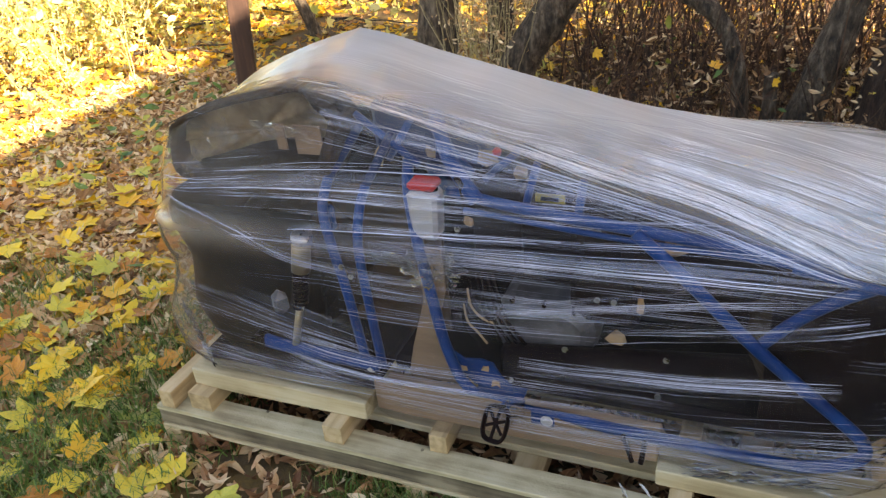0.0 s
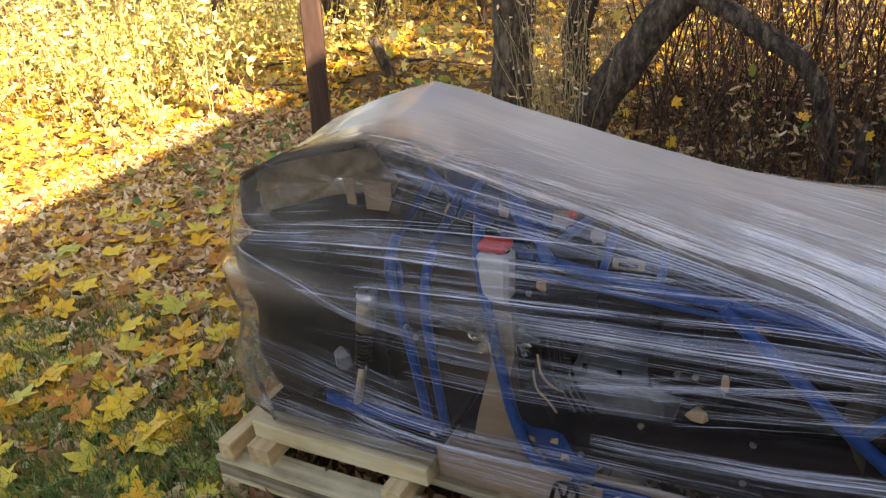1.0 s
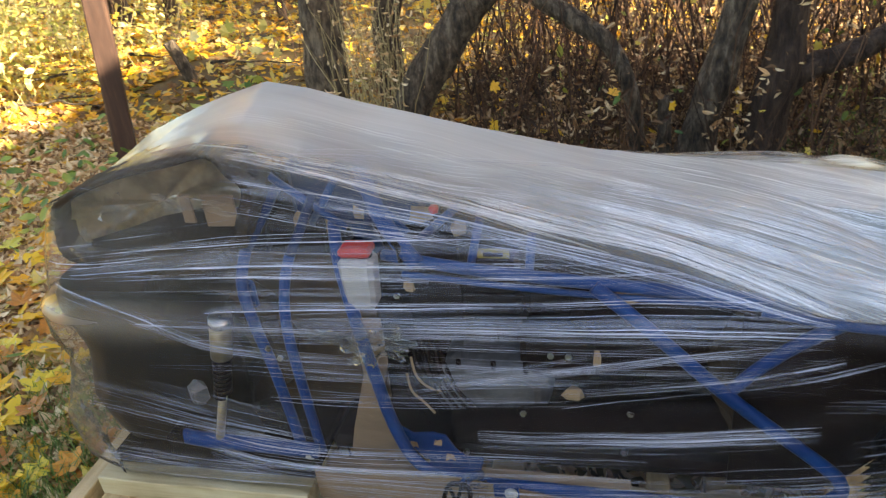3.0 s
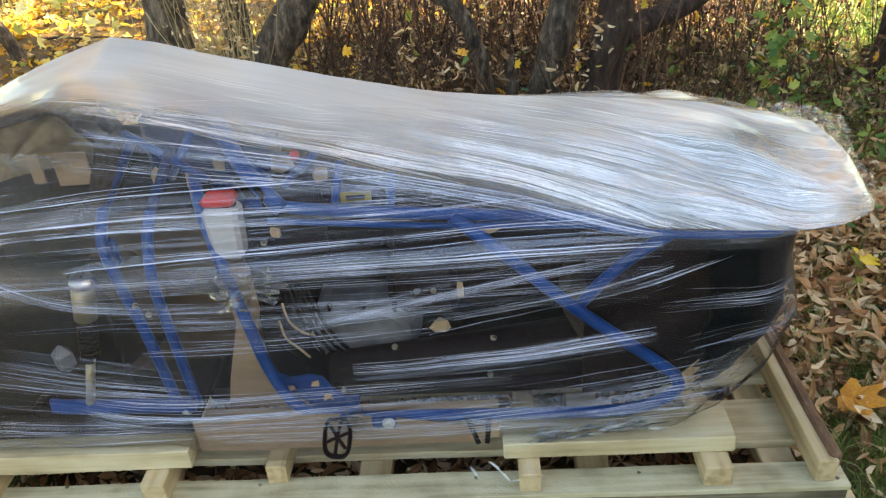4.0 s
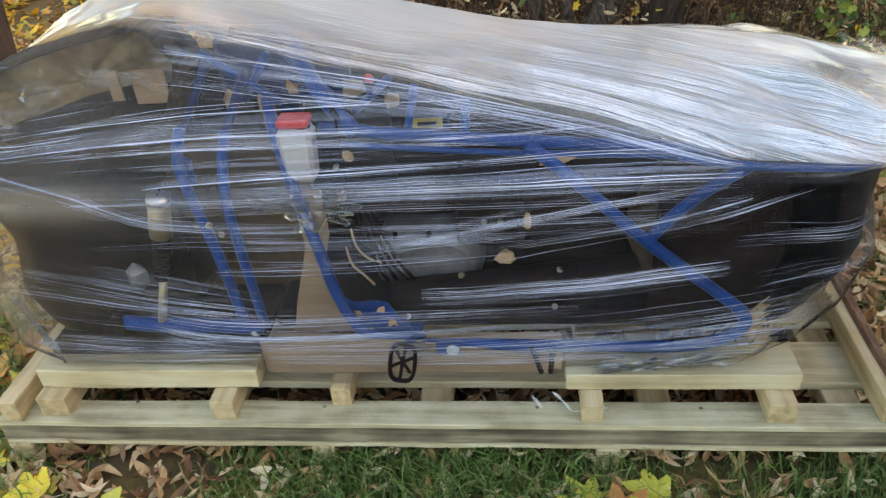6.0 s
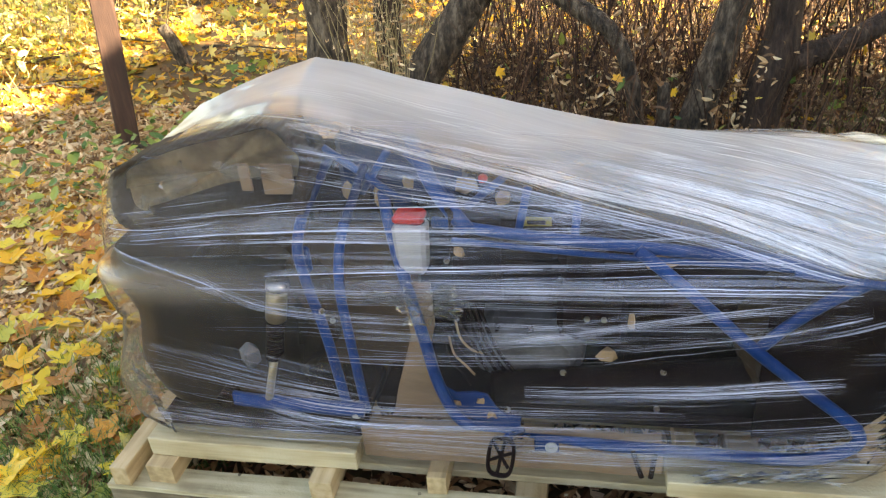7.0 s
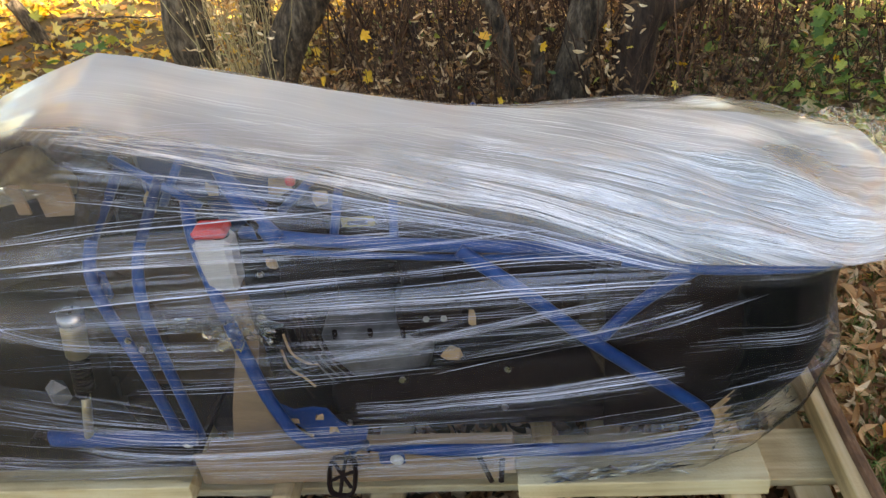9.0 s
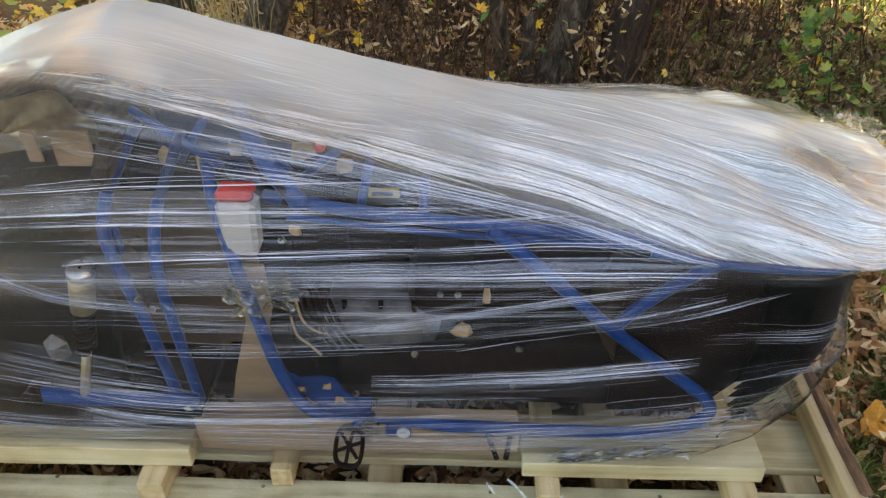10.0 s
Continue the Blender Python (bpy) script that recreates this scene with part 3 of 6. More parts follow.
def build_quad():
    q = thing("quad_bike", "part-stripped blue-framed quad bike on the pallet boards", "quad bike")
    for side in (0, 1):
        f = mirrored if side else (lambda pts: pts)
        near = (lambda y: 2 * MID - y) if side else (lambda y: y)
        # one bar: front down tube, belly rail, rear loop and the long brace
        part("belly_rail", tube(catmull(f([(0.645, 0.30, 0.70), (0.672, 0.23, 0.66), (0.706, 0.18, 0.56), (0.740, 0.15, 0.442), (0.763, 0.145, 0.33), (0.808, 0.13, 0.248), (0.89, 0.12, 0.222), (1.1, 0.12, 0.216), (1.42, 0.115, 0.214), (1.52, 0.12, 0.222), (1.58, 0.13, 0.25), (1.582, 0.14, 0.275), (1.55, 0.144, 0.307), (1.385, 0.15, 0.443), (1.25, 0.155, 0.572), (1.155, 0.16, 0.655)]), 6), 0.0125, 12), M_BLUE, q, smooth=True)
        part("rear_brace", tube(catmull(f([(1.385, 0.162, 0.443), (1.43, 0.155, 0.505), (1.49, 0.15, 0.565), (1.55, 0.15, 0.605)]), 6), 0.0115, 12), M_BLUE, q, smooth=True)
        if not side:
            part("top_rail", tube(catmull(f([(0.76, 0.24, 0.665), (0.9, 0.205, 0.662), (1.1, 0.18, 0.655), (1.35, 0.165, 0.642), (1.52, 0.16, 0.628)]), 6), 0.0115, 12), M_BLUE, q, smooth=True)
        if not side:
            part("lower_top_rail", tube(catmull(f([(0.80, 0.22, 0.635), (1.1, 0.18, 0.63), (1.35, 0.17, 0.622), (1.5, 0.165, 0.612)]), 6), 0.006, 10), M_BLUE, q, smooth=True)
        if not side:
            part("head_strut", tube(catmull(f([(0.70, 0.34, 0.82), (0.765, 0.24, 0.745), (0.835, 0.205, 0.665)]), 6), 0.016, 12), M_BLUE, q, smooth=True)
        part("front_upright", tube(catmull(f([(0.500, 0.20, 0.69), (0.492, 0.17, 0.63), (0.508, 0.155, 0.547), (0.530, 0.15, 0.437), (0.550, 0.15, 0.24)]), 6), 0.0112, 12), M_BLUE, q, smooth=True)
        part("front_upright", tube(catmull(f([(0.588, 0.20, 0.68), (0.578, 0.175, 0.63), (0.574, 0.155, 0.55), (0.580, 0.15, 0.44), (0.592, 0.15, 0.24)]), 6), 0.0106, 12), M_BLUE, q, smooth=True)
        if not side:
            part("gusset_plate", box(0.480, 0.512, 0.178, 0.186, 0.575, 0.635, 0.006), M_BLUE, q)
        if not side:
            part("seat_strut", tube(f([(0.93, 0.215, 0.65), (0.95, 0.25, 0.74)]), 0.008, 10), M_BLUE, q, smooth=True)
        if not side:
            part("seat_strut", tube(f([(1.04, 0.20, 0.65), (1.045, 0.23, 0.72)]), 0.008, 10), M_BLUE, q, smooth=True)
        # blue uprights' upper ends, darkened in colour so they read faint
        part("upright_dim_end", tube(f([(0.500, 0.20, 0.688), (0.538, 0.31, 0.78)]), 0.0105, 10), M_NAVY, q, smooth=True)
        part("upright_dim_end", tube(f([(0.588, 0.20, 0.678), (0.612, 0.30, 0.76)]), 0.010, 10), M_NAVY, q, smooth=True)
        part("lower_arm", tube(catmull(f([(0.285, 0.12, 0.284), (0.36, 0.115, 0.279), (0.595, 0.13, 0.258)]), 4), 0.016, 12), M_BLUE, q, smooth=True)
        part("arm_bush", lathe([(0.02, -0.02), (0.02, 0.02)], pose(0.288, near(0.12), 0.284, 90), 16), M_BLACK, q)
        shock = part("shock_absorber", tube(f([(0.457, 0.122, 0.580), (0.439, 0.122, 0.497)]), 0.0215, 18), M_GOLD, q, "gold-grey shock body with a clear sleeve", True)
        part("coil_spring", tube([Vector((0.438 - 0.02 * i / 90, near(0.122), 0.494 - 0.095 * i / 90)) + Vector((math.cos(i * 0.62) * 0.016, math.sin(i * 0.62) * 0.016, 0)) for i in range(91)], 0.0042, 6), M_BLACK, shock, "black coil spring", True)
        part("piston_rod", tube(f([(0.418, 0.122, 0.402), (0.385, 0.115, 0.285)]), 0.009, 12), M_GOLD, shock, smooth=True)
        part("sleeve_ring", tube(f([(0.4590, 0.122, 0.587), (0.4560, 0.122, 0.573)]), 0.0235, 18), M_STEEL, shock, smooth=True)
        # thin pipes curving down ahead of the engine
        for k in range(5):
            x, z = 0.806 - 0.011 * k, 0.478 - 0.030 * k
            part("front_pipe", tube(catmull(f([(x, 0.20 + 0.012 * k, z), (x + 0.010, 0.19 + 0.012 * k, z - 0.038), (x + 0.030, 0.20 + 0.012 * k, z - 0.074), (x + 0.052, 0.23, z - 0.096)]), 6), 0.0026, 8), M_CARD if k in (1, 3) else M_BLACK, q, "", True)
        part("belly_plate", box(0.82, 0.93, min(near(0.135), near(0.30)), max(near(0.135), near(0.30)), 0.215, 0.222, 0.002), M_BLUE, q)
    # pressed blue bracket behind the foot peg, with three holes showing packing
    plate = bmesh.new()
    plate.faces.new([plate.verts.new((x, 0.158, z)) for x, z in ((0.767, 0.315), (0.785, 0.272), (0.815, 0.232), (0.905, 0.220), (0.905, 0.238), (0.880, 0.262), (0.862, 0.296), (0.835, 0.302), (0.795, 0.296))])
    plate.normal_update()
    bmesh.ops.solidify(plate, geom=plate.faces[:], thickness=0.006)
    part("foot_bracket", plate, M_BLUE, q, "pressed blue foot bracket")
    for x, y, z in ((1.0, 0.090, 0.228), (0.578, 0.122, 0.255)):
        part("washer_bolt", lathe([(0.013, 0), (0.013, 0.003), (0.007, 0.0035), (0.006, 0.009)], pose(x, y, z, 90), 16), M_ZINC, q, "bright zinc bolt and washer")
    for x, y, z in ((0.537, 0.135, 0.512), (0.557, 0.135, 0.490), (1.02, 0.17, 0.36), (0.905, 0.15, 0.27), (1.21, 0.18, 0.27), (1.22, 0.2, 0.35), (1.065, 0.27, 0.425), (1.10, 0.27, 0.425), (0.79, 0.2, 0.6)):
        part("bolt_head", lathe([(0.0065, 0), (0.0065, 0.005)], pose(x, y, z, 90), 6), M_STEEL, q)
    part("bolt_bracket", box(0.965, 1.015, 0.091, 0.097, 0.212, 0.244, 0.002), M_BLUE, q)
    # foot peg: open toothed oval on a blue bracket
    m = pose(0.901, 0.050, 0.232, 62, -8, 4) @ Matrix.Rotation(radians(-16), 4, "Z")
    peg_bm = tube([m @ Vector((0.025 * math.copysign(abs(math.cos(g)) ** 0.6, math.cos(g)), 0.036 * math.copysign(abs(math.sin(g)) ** 0.6, math.sin(g)) * (1.0 if math.sin(g) > 0 else 1.1), 0)) for g in [k * math.pi / 14 for k in range(28)]], 0.0044, 6, closed=True, flat=2.2, side=m.to_3x3() @ Vector((0, 0, 1)))
    peg = part("foot_peg", peg_bm, M_BLACK, q, "black toothed foot peg poking out through the film")
    for g in (0.3, 1.35, 2.4, 3.5, 4.6, 5.6):
        part("peg_bar", tube([m @ Vector((0, 0, 0)), m @ Vector((0.023 * math.cos(g), 0.035 * math.sin(g), 0))], 0.0036, 6), M_BLACK, peg)
    part("peg_mount", tube([(0.905, 0.075, 0.25), (0.922, 0.095, 0.258), (0.935, 0.125, 0.235)], 0.009, 10), M_BLUE, peg, smooth=True)
    part("front_bar", tube(catmull([(0.14, 0.36, 0.745), (0.22, 0.36, 0.775), (0.34, 0.36, 0.80)], 5), 0.012, 10), M_BLUE, q, smooth=True)
    for a, b in (((1.160, 0.072, 0.250), (1.180, 0.066, 0.186)), ((1.203, 0.072, 0.244), (1.197, 0.066, 0.186))):
        part("cable_tie", tube([a, b], 0.0026, 6, flat=2.0, side=(1, 0, 0)), M_BLACK, q, "dark cable tie end")
    # reservoir
    body = box(0.686, 0.756, 0.180, 0.232, 0.572, 0.682, 0.009)
    for v in body.verts:
        v.co.x = 0.721 + (v.co.x - 0.721) * (0.80 + 0.20 * (v.co.z - 0.572) / 0.11)
    bottle = part("reservoir_bottle", body, M_WHITE, q, "white plastic reservoir bottle")
    part("bottle_neck", lathe([(0.016, 0), (0.015, 0.012)], pose(0.735, 0.206, 0.681), 16), M_BLACK, bottle)
    part("red_cap", box(0.690, 0.752, 0.184, 0.230, 0.684, 0.703, 0.006), M_RED, bottle, "red screw cap")
    label = part("label_plate", box(0.93, 0.992, 0.29, 0.294, 0.632, 0.652, 0.001), M_YELLOW, q, "dull yellow warning label with a dark middle")
    part("label_print", box(0.942, 0.98, 0.287, 0.2895, 0.637, 0.646, 0.001), M_BLACK, label)
    part("red_knob", lathe([(0.008, 0), (0.010, 0.008), (0.006, 0.014)], pose(0.86, 0.27, 0.74), 12), M_RED, q)
    part("choke_cable", tube(catmull([(0.80, 0.22, 0.66), (0.805, 0.2, 0.70), (0.80, 0.19, 0.72)], 6), 0.006, 8), M_BLACK, q, smooth=True)
    # engine
    case, rings = bmesh.new(), []
    outline = [(0.822, 0.26), (0.818, 0.315), (0.838, 0.365), (0.872, 0.392), (0.93, 0.386), (0.985, 0.392), (1.03, 0.378), (1.062, 0.345), (1.06, 0.29), (1.03, 0.25), (0.93, 0.235)]
    for y, k in ((0.266, 0.72), (0.272, 0.82), (0.290, 0.95), (0.315, 1.0), (0.66, 1.0)):
        rings.append([case.verts.new((0.94 + (p.x - 0.94) * k, y, 0.315 + (p.z - 0.315) * k)) for p in catmull([(x, 0, z) for x, z in outline], 3, True)])
    for a, b in zip(rings, rings[1:]):
        for k in range(len(a)):
            case.faces.new((a[k], a[k - 1], b[k - 1], b[k]))
    case.faces.new(rings[0])
    bmesh.ops.recalc_face_normals(case, faces=case.faces[:])
    engine = part("engine", case, M_ALLOY, q, "grey cast alloy engine casing")
    for x in (0.872, 0.945, 1.012):
        part("case_bolt", tube([(x, 0.284, 0.392), (x, 0.278, 0.352)], 0.0055, 8), M_BLACK, engine)
    part("cylinder", box(0.85, 1.0, 0.36, 0.58, 0.38, 0.60, 0.012), M_BLACK, engine)
    for k in range(6):
        part("cooling_fin", box(0.84, 1.01, 0.35, 0.59, 0.40 + k * 0.026, 0.408 + k * 0.026, 0.002), M_BLACK, engine)
    part("clutch_cover", box(1.0, 1.15, 0.285, 0.58, 0.345, 0.46, 0.015), M_BLACK, engine, "black side cover")
    for k in range(4):
        part("hose", tube(catmull([(0.80 + k * 0.012, 0.26, 0.46), (0.83 + k * 0.015, 0.22, 0.38), (0.85 + k * 0.02, 0.25, 0.29)], 6), 0.0045, 7), M_BLACK, q, smooth=True)
    # long black canister, airbox, seat base and rear bodywork
    part("silencer", tube(catmull([(0.878, 0.24, 0.242), (0.90, 0.24, 0.246), (1.2, 0.25, 0.276), (1.5, 0.27, 0.305)], 5), 0.042, 18, flat=1.15, side=(0, 0, 1)), M_BLACK, q, "long black silencer", True)
    part("airbox", box(1.10, 1.45, 0.31, 0.61, 0.34, 0.64, 0.03), M_BLACK, q)
    part("battery_tray", box(1.0, 1.22, 0.34, 0.58, 0.46, 0.64, 0.02), M_BLACK, q)
    # added panels, some amid real parts: darken the inside, block see-through gaps
    part("footwell_fill", box(0.30, 0.70, 0.315, 0.325, 0.205, 0.62, 0.003), M_APRON, q, "brown-black panel added to fill the footwell dark")
    part("side_fill_panel", box(0.765, 0.88, 0.345, 0.355, 0.41, 0.64, 0.003), M_BLACK, q)
    part("front_tub", box(0.46, 0.62, 0.34, 0.58, 0.45, 0.68, 0.02), M_BLACK, q)
    part("dark_fill_panel", box(0.20, 1.20, 0.50, 0.508, 0.21, 0.74, 0.004), M_BLACK, q)
    part("brake_caliper", box(0.338, 0.383, 0.105, 0.145, 0.365, 0.430, 0.019), M_ALLOY, q, "dull grey cast caliper")
    part("head_box", box(0.53, 0.80, 0.36, 0.54, 0.66, 0.81, 0.015), M_NAVY, q, "dark navy steering head box")
    for x0, z0, x1, z1 in ((0.53, 0.80, 0.68, 0.70), (0.60, 0.70, 0.67, 0.80), (0.82, 0.67, 0.90, 0.745), (0.70, 0.79, 0.80, 0.69)):
        part("head_brace", tube([(x0, 0.30, z0), (x1, 0.28, z1)], 0.008, 10), M_BLUE, q, smooth=True)
    # two added dark slabs hide the pale pallet boards below
    part("belly_fill", box(0.12, 0.592, 0.098, 0.77, 0.206, 0.236, 0.006), M_BLACK, q)
    part("underbody_fill", box(0.60, 1.60, 0.185, 0.76, 0.206, 0.245, 0.012), M_BLACK, q)
    part("steering_head", tube([(0.66, MID, 0.55), (0.58, MID, 0.76)], 0.025, 14), M_BLUE, q, smooth=True)
    part("handlebar", tube(catmull([(0.53, 0.24, 0.83), (0.48, 0.32, 0.88), (0.53, 0.41, 0.83), (0.53, 0.51, 0.83), (0.48, 0.60, 0.86), (0.53, 0.68, 0.80)], 6), 0.011, 10), M_BLACK, q, smooth=True)
    sleeve = tube(catmull([(0.425, 0.32, 0.852), (0.485, 0.33, 0.862), (0.55, 0.335, 0.850), (0.585, 0.34, 0.836)], 6), 0.021, 14, ridges=0.006)
    part("grip_sleeve", sleeve, M_WHITE, q, "white foam sleeve round the handlebar grip", True)
    seat = bmesh.new()
    rows = []
    for i in range(25):
        x = 0.80 + i * 0.045
        top = table(x, [(0.80, 0.78), (1.0, 0.73), (1.3, 0.70), (1.6, 0.67), (1.92, 0.61)])
        half = table(x, [(0.80, 0.06), (1.1, 0.09), (1.35, 0.14), (1.5, 0.28), (1.8, 0.28), (1.92, 0.16)])
        low = table(x, [(0.80, 0.70), (1.2, 0.66), (1.45, 0.625), (1.92, 0.595)])
        rows.append([seat.verts.new((x, MID + half * math.cos(g), low + (top - low) * max(0.0, math.sin(g)) ** 0.6)) for g in [math.pi * k / 14 for k in range(15)]])
    for a, b in zip(rows, rows[1:]):
        for k in range(14):
            seat.faces.new((a[k], a[k + 1], b[k + 1], b[k]))
        seat.faces.new((a[14], a[0], b[0], b[14]))
    seat.faces.new(rows[0][::-1])
    seat.faces.new(rows[-1])
    part("seat_and_fender", seat, M_BLACK, q, "black seat and rear mudguard", True)
    part("fender_edge", tube(catmull([(1.42, 0.135, 0.632), (1.55, 0.115, 0.622), (1.70, 0.122, 0.611), (1.76, 0.135, 0.607)], 6), 0.008, 8), M_BLUE, q, "dark blue mudguard lip", True)
    # wheels still fitted within the frame
    for x, y, r, w in ((0.315, 0.33, 0.185, 0.16), (0.315, 0.68, 0.185, 0.16), (1.55, 0.30, 0.175, 0.20), (1.55, 0.66, 0.175, 0.20)):
        wheel(pose(x, y, 0.222 + r, 90), r, w, q)
    return q


quad = build_quad()


def build_loose_tyre():
    """A tyre squeezed to a long loop: ribbed tread band, thin above and deep below, round a dull lining."""
    outer = [(0.074, 0.730), (0.092, 0.772), (0.158, 0.814), (0.28, 0.850), (0.394, 0.879), (0.452, 0.884), (0.505, 0.866), (0.530, 0.821), (0.525, 0.762), (0.498, 0.685), (0.417, 0.640), (0.289, 0.633), (0.158, 0.638), (0.095, 0.675)]
    thick = [0.024, 0.017, 0.014, 0.013, 0.013, 0.014, 0.018, 0.022, 0.026, 0.036, 0.040, 0.040, 0.036, 0.030]
    ring = catmull([(x, t, z) for (x, z), t in zip(outer, thick)], 8, True)
    n = len(ring)
    mid = Vector((0.30, 0, 0.755))
    t = thing("loose_tyre", "flattened black rubber tyre tied on beneath the film", "tyre")
    tread, wall = bmesh.new(), bmesh.new()
    sections, rim = [], []
    for k, p in enumerate(ring):
        a, b = ring[k - 1], ring[(k + 1) % n]
        way = Vector((b.x - a.x, 0, b.z - a.z)).normalized()
        inward = Vector((-way.z, 0, way.x))
        at = Vector((p.x, 0, p.z))
        if inward.dot(mid - at) < 0:
            inward = -inward
        rib = 0.0025 if k % 2 else 0.0
        y0 = 0.198 + 0.012 * math.sin(k * 0.35)
        sections.append([tread.verts.new(at + inward * d + Vector((0, y0 + e, 0))) for d, e in ((rib, 0.004), (rib, 0.10), (p.y, 0.10), (p.y, 0.010), (p.y * 0.7, rib), (p.y * 0.3, rib))])
        rim.append(wall.verts.new(at + inward * p.y * 0.8 + Vector((0, y0 + 0.045, 0))))
    for a, b in zip(sections, sections[1:] + sections[:1]):
        for k in range(6):
            tread.faces.new((a[k], a[(k + 1) % 6], b[(k + 1) % 6], b[k]))
    bmesh.ops.recalc_face_normals(tread, faces=tread.faces[:])
    part("tread", tread, M_RUBBER, t)
    heart = wall.verts.new((0.30, 0.275, 0.76))
    for a, b in zip(rim, rim[1:] + rim[:1]):
        wall.faces.new((a, b, heart))
    bmesh.ops.solidify(wall, geom=wall.faces[:], thickness=0.006)
    part("inner_wall", wall, M_LINING, t, "dull brown tyre lining")
    # the far sidewall folded up inside the loop
    fold = bmesh.new()
    low = [(0.13, 0.668), (0.22, 0.660), (0.35, 0.664), (0.48, 0.70), (0.505, 0.765)]
    high = [(0.155, 0.700), (0.235, 0.722), (0.33, 0.752), (0.42, 0.770), (0.480, 0.775)]
    rows = [[fold.verts.new((x, 0.232 - 0.012 * i + 0.006 * noise.noise(Vector((x * 20, i, 2))), z)) for x, z in line] for i, line in enumerate((low, high))]
    for k in range(4):
        fold.faces.new((rows[0][k], rows[0][k + 1], rows[1][k + 1], rows[1][k]))
    bmesh.ops.solidify(fold, geom=fold.faces[:], thickness=0.008)
    part("folded_wall", fold, M_RUBBER, t, "dark folded tyre sidewall")
    return t


build_loose_tyre()
for x0, x1, z0, z1 in ((0.378, 0.402, 0.742, 0.800), (0.425, 0.492, 0.735, 0.800)):
    tagged(part("cardboard_strip", box(x0, x1, 0.212, 0.217, z0, z1, 0.001, 0.003), M_SKIRT), "dull tan cardboard packing strip behind the film", "cardboard")


def scrap(x0, x1, y, z0, z1, seed):
    bm = bmesh.new()
    ring = []
    for k in range(7):
        g = 2 * math.pi * k / 7 + seed
        r = 0.75 + 0.55 * noise.noise(Vector((math.cos(g) * 1.3, math.sin(g) * 1.3, seed)))
        ring.append(bm.verts.new(((x0 + x1) / 2 + (x1 - x0) / 2 * r * math.cos(g), y + 0.004 * math.sin(3 * g), (z0 + z1) / 2 + (z1 - z0) / 2 * r * math.sin(g))))
    bm.faces.new(ring)
    bmesh.ops.solidify(bm, geom=bm.faces[:], thickness=0.004)
    return bm


for k, (x0, x1, y, z0, z1) in enumerate(((0.61, 0.645, 0.33, 0.64, 0.71), (0.535, 0.575, 0.335, 0.66, 0.72), (0.86, 0.92, 0.325, 0.66, 0.70), (0.685, 0.715, 0.3, 0.70, 0.745), (0.79, 0.845, 0.335, 0.665, 0.735), (1.165, 1.27, 0.27, 0.545, 0.590), (1.075, 1.14, 0.262, 0.315, 0.362), (1.143, 1.168, 0.262, 0.40, 0.455), (0.80, 0.83, 0.20, 0.605, 0.635), (0.655, 0.685, 0.26, 0.63, 0.69), (0.784, 0.812, 0.146, 0.270, 0.292), (0.838, 0.862, 0.146, 0.280, 0.302), (0.856, 0.884, 0.146, 0.240, 0.268))):
    tagged(part("cardboard_packing", scrap(x0, x1, y, z0, z1, k * 3.1), M_CARD), "scrap of tan cardboard packing wedged in the frame", "cardboard", "cardboard packing")


board = bmesh.new()
board.faces.new([board.verts.new((x, 0.180, z)) for x, z in ((0.696, 0.56), (0.757, 0.56), (0.759, 0.46), (0.740, 0.39), (0.755, 0.30), (0.79, 0.207), (0.645, 0.207), (0.664, 0.29), (0.682, 0.35), (0.706, 0.43))])
board.normal_update()
bmesh.ops.solidify(board, geom=board.faces[:], thickness=0.005)
tagged(part("cardboard_packing", board, M_SKIRT), "tall torn cardboard sheet standing behind the blue frame tube", "cardboard", "cardboard packing")


# ---- the stretch film ----
LEVELS = [(0.207, 0.118, 1.612, 0.070, 0.08), (0.214, 0.110, 1.622, 0.066, 0.08), (0.226, 0.10, 1.635, 0.064, 0.08), (0.265, 0.06, 1.68, 0.052, 0.08), (0.34, 0.032, 1.752, 0.06, 0.09), (0.43, 0.055, 1.80, 0.078, 0.10), (0.475, 0.06, 1.795, 0.085, 0.11), (0.54, 0.028, 1.785, 0.085, 0.12), (0.59, 0.022, 1.785, 0.088, 0.12), (0.615, 0.05, 1.79, 0.092, 0.12)]
SHOULDER = [(0.05, 0.73), (0.10, 0.79), (0.26, 0.855), (0.43, 0.893), (0.53, 0.878), (0.69, 0.842), (0.90, 0.782), (1.09, 0.737), (1.28, 0.693), (1.44, 0.66), (1.52, 0.642), (1.76, 0.624), (1.95, 0.605)]
SHOULDER_Y = [(0.07, 0.20), (0.45, 0.19), (0.9, 0.18), (1.28, 0.165), (1.5, 0.105), (1.76, 0.102), (1.95, 0.16)]
RIDGE = [(0.15, 0.80), (0.19, 0.84), (0.31, 0.89), (0.48, 0.942), (0.57, 0.927), (0.66, 0.902), (0.74, 0.88), (0.90, 0.837), (1.06, 0.803), (1.14, 0.787), (1.27, 0.771), (1.4, 0.760), (1.55, 0.745), (1.68, 0.729), (1.77, 0.705), (1.93, 0.672)]


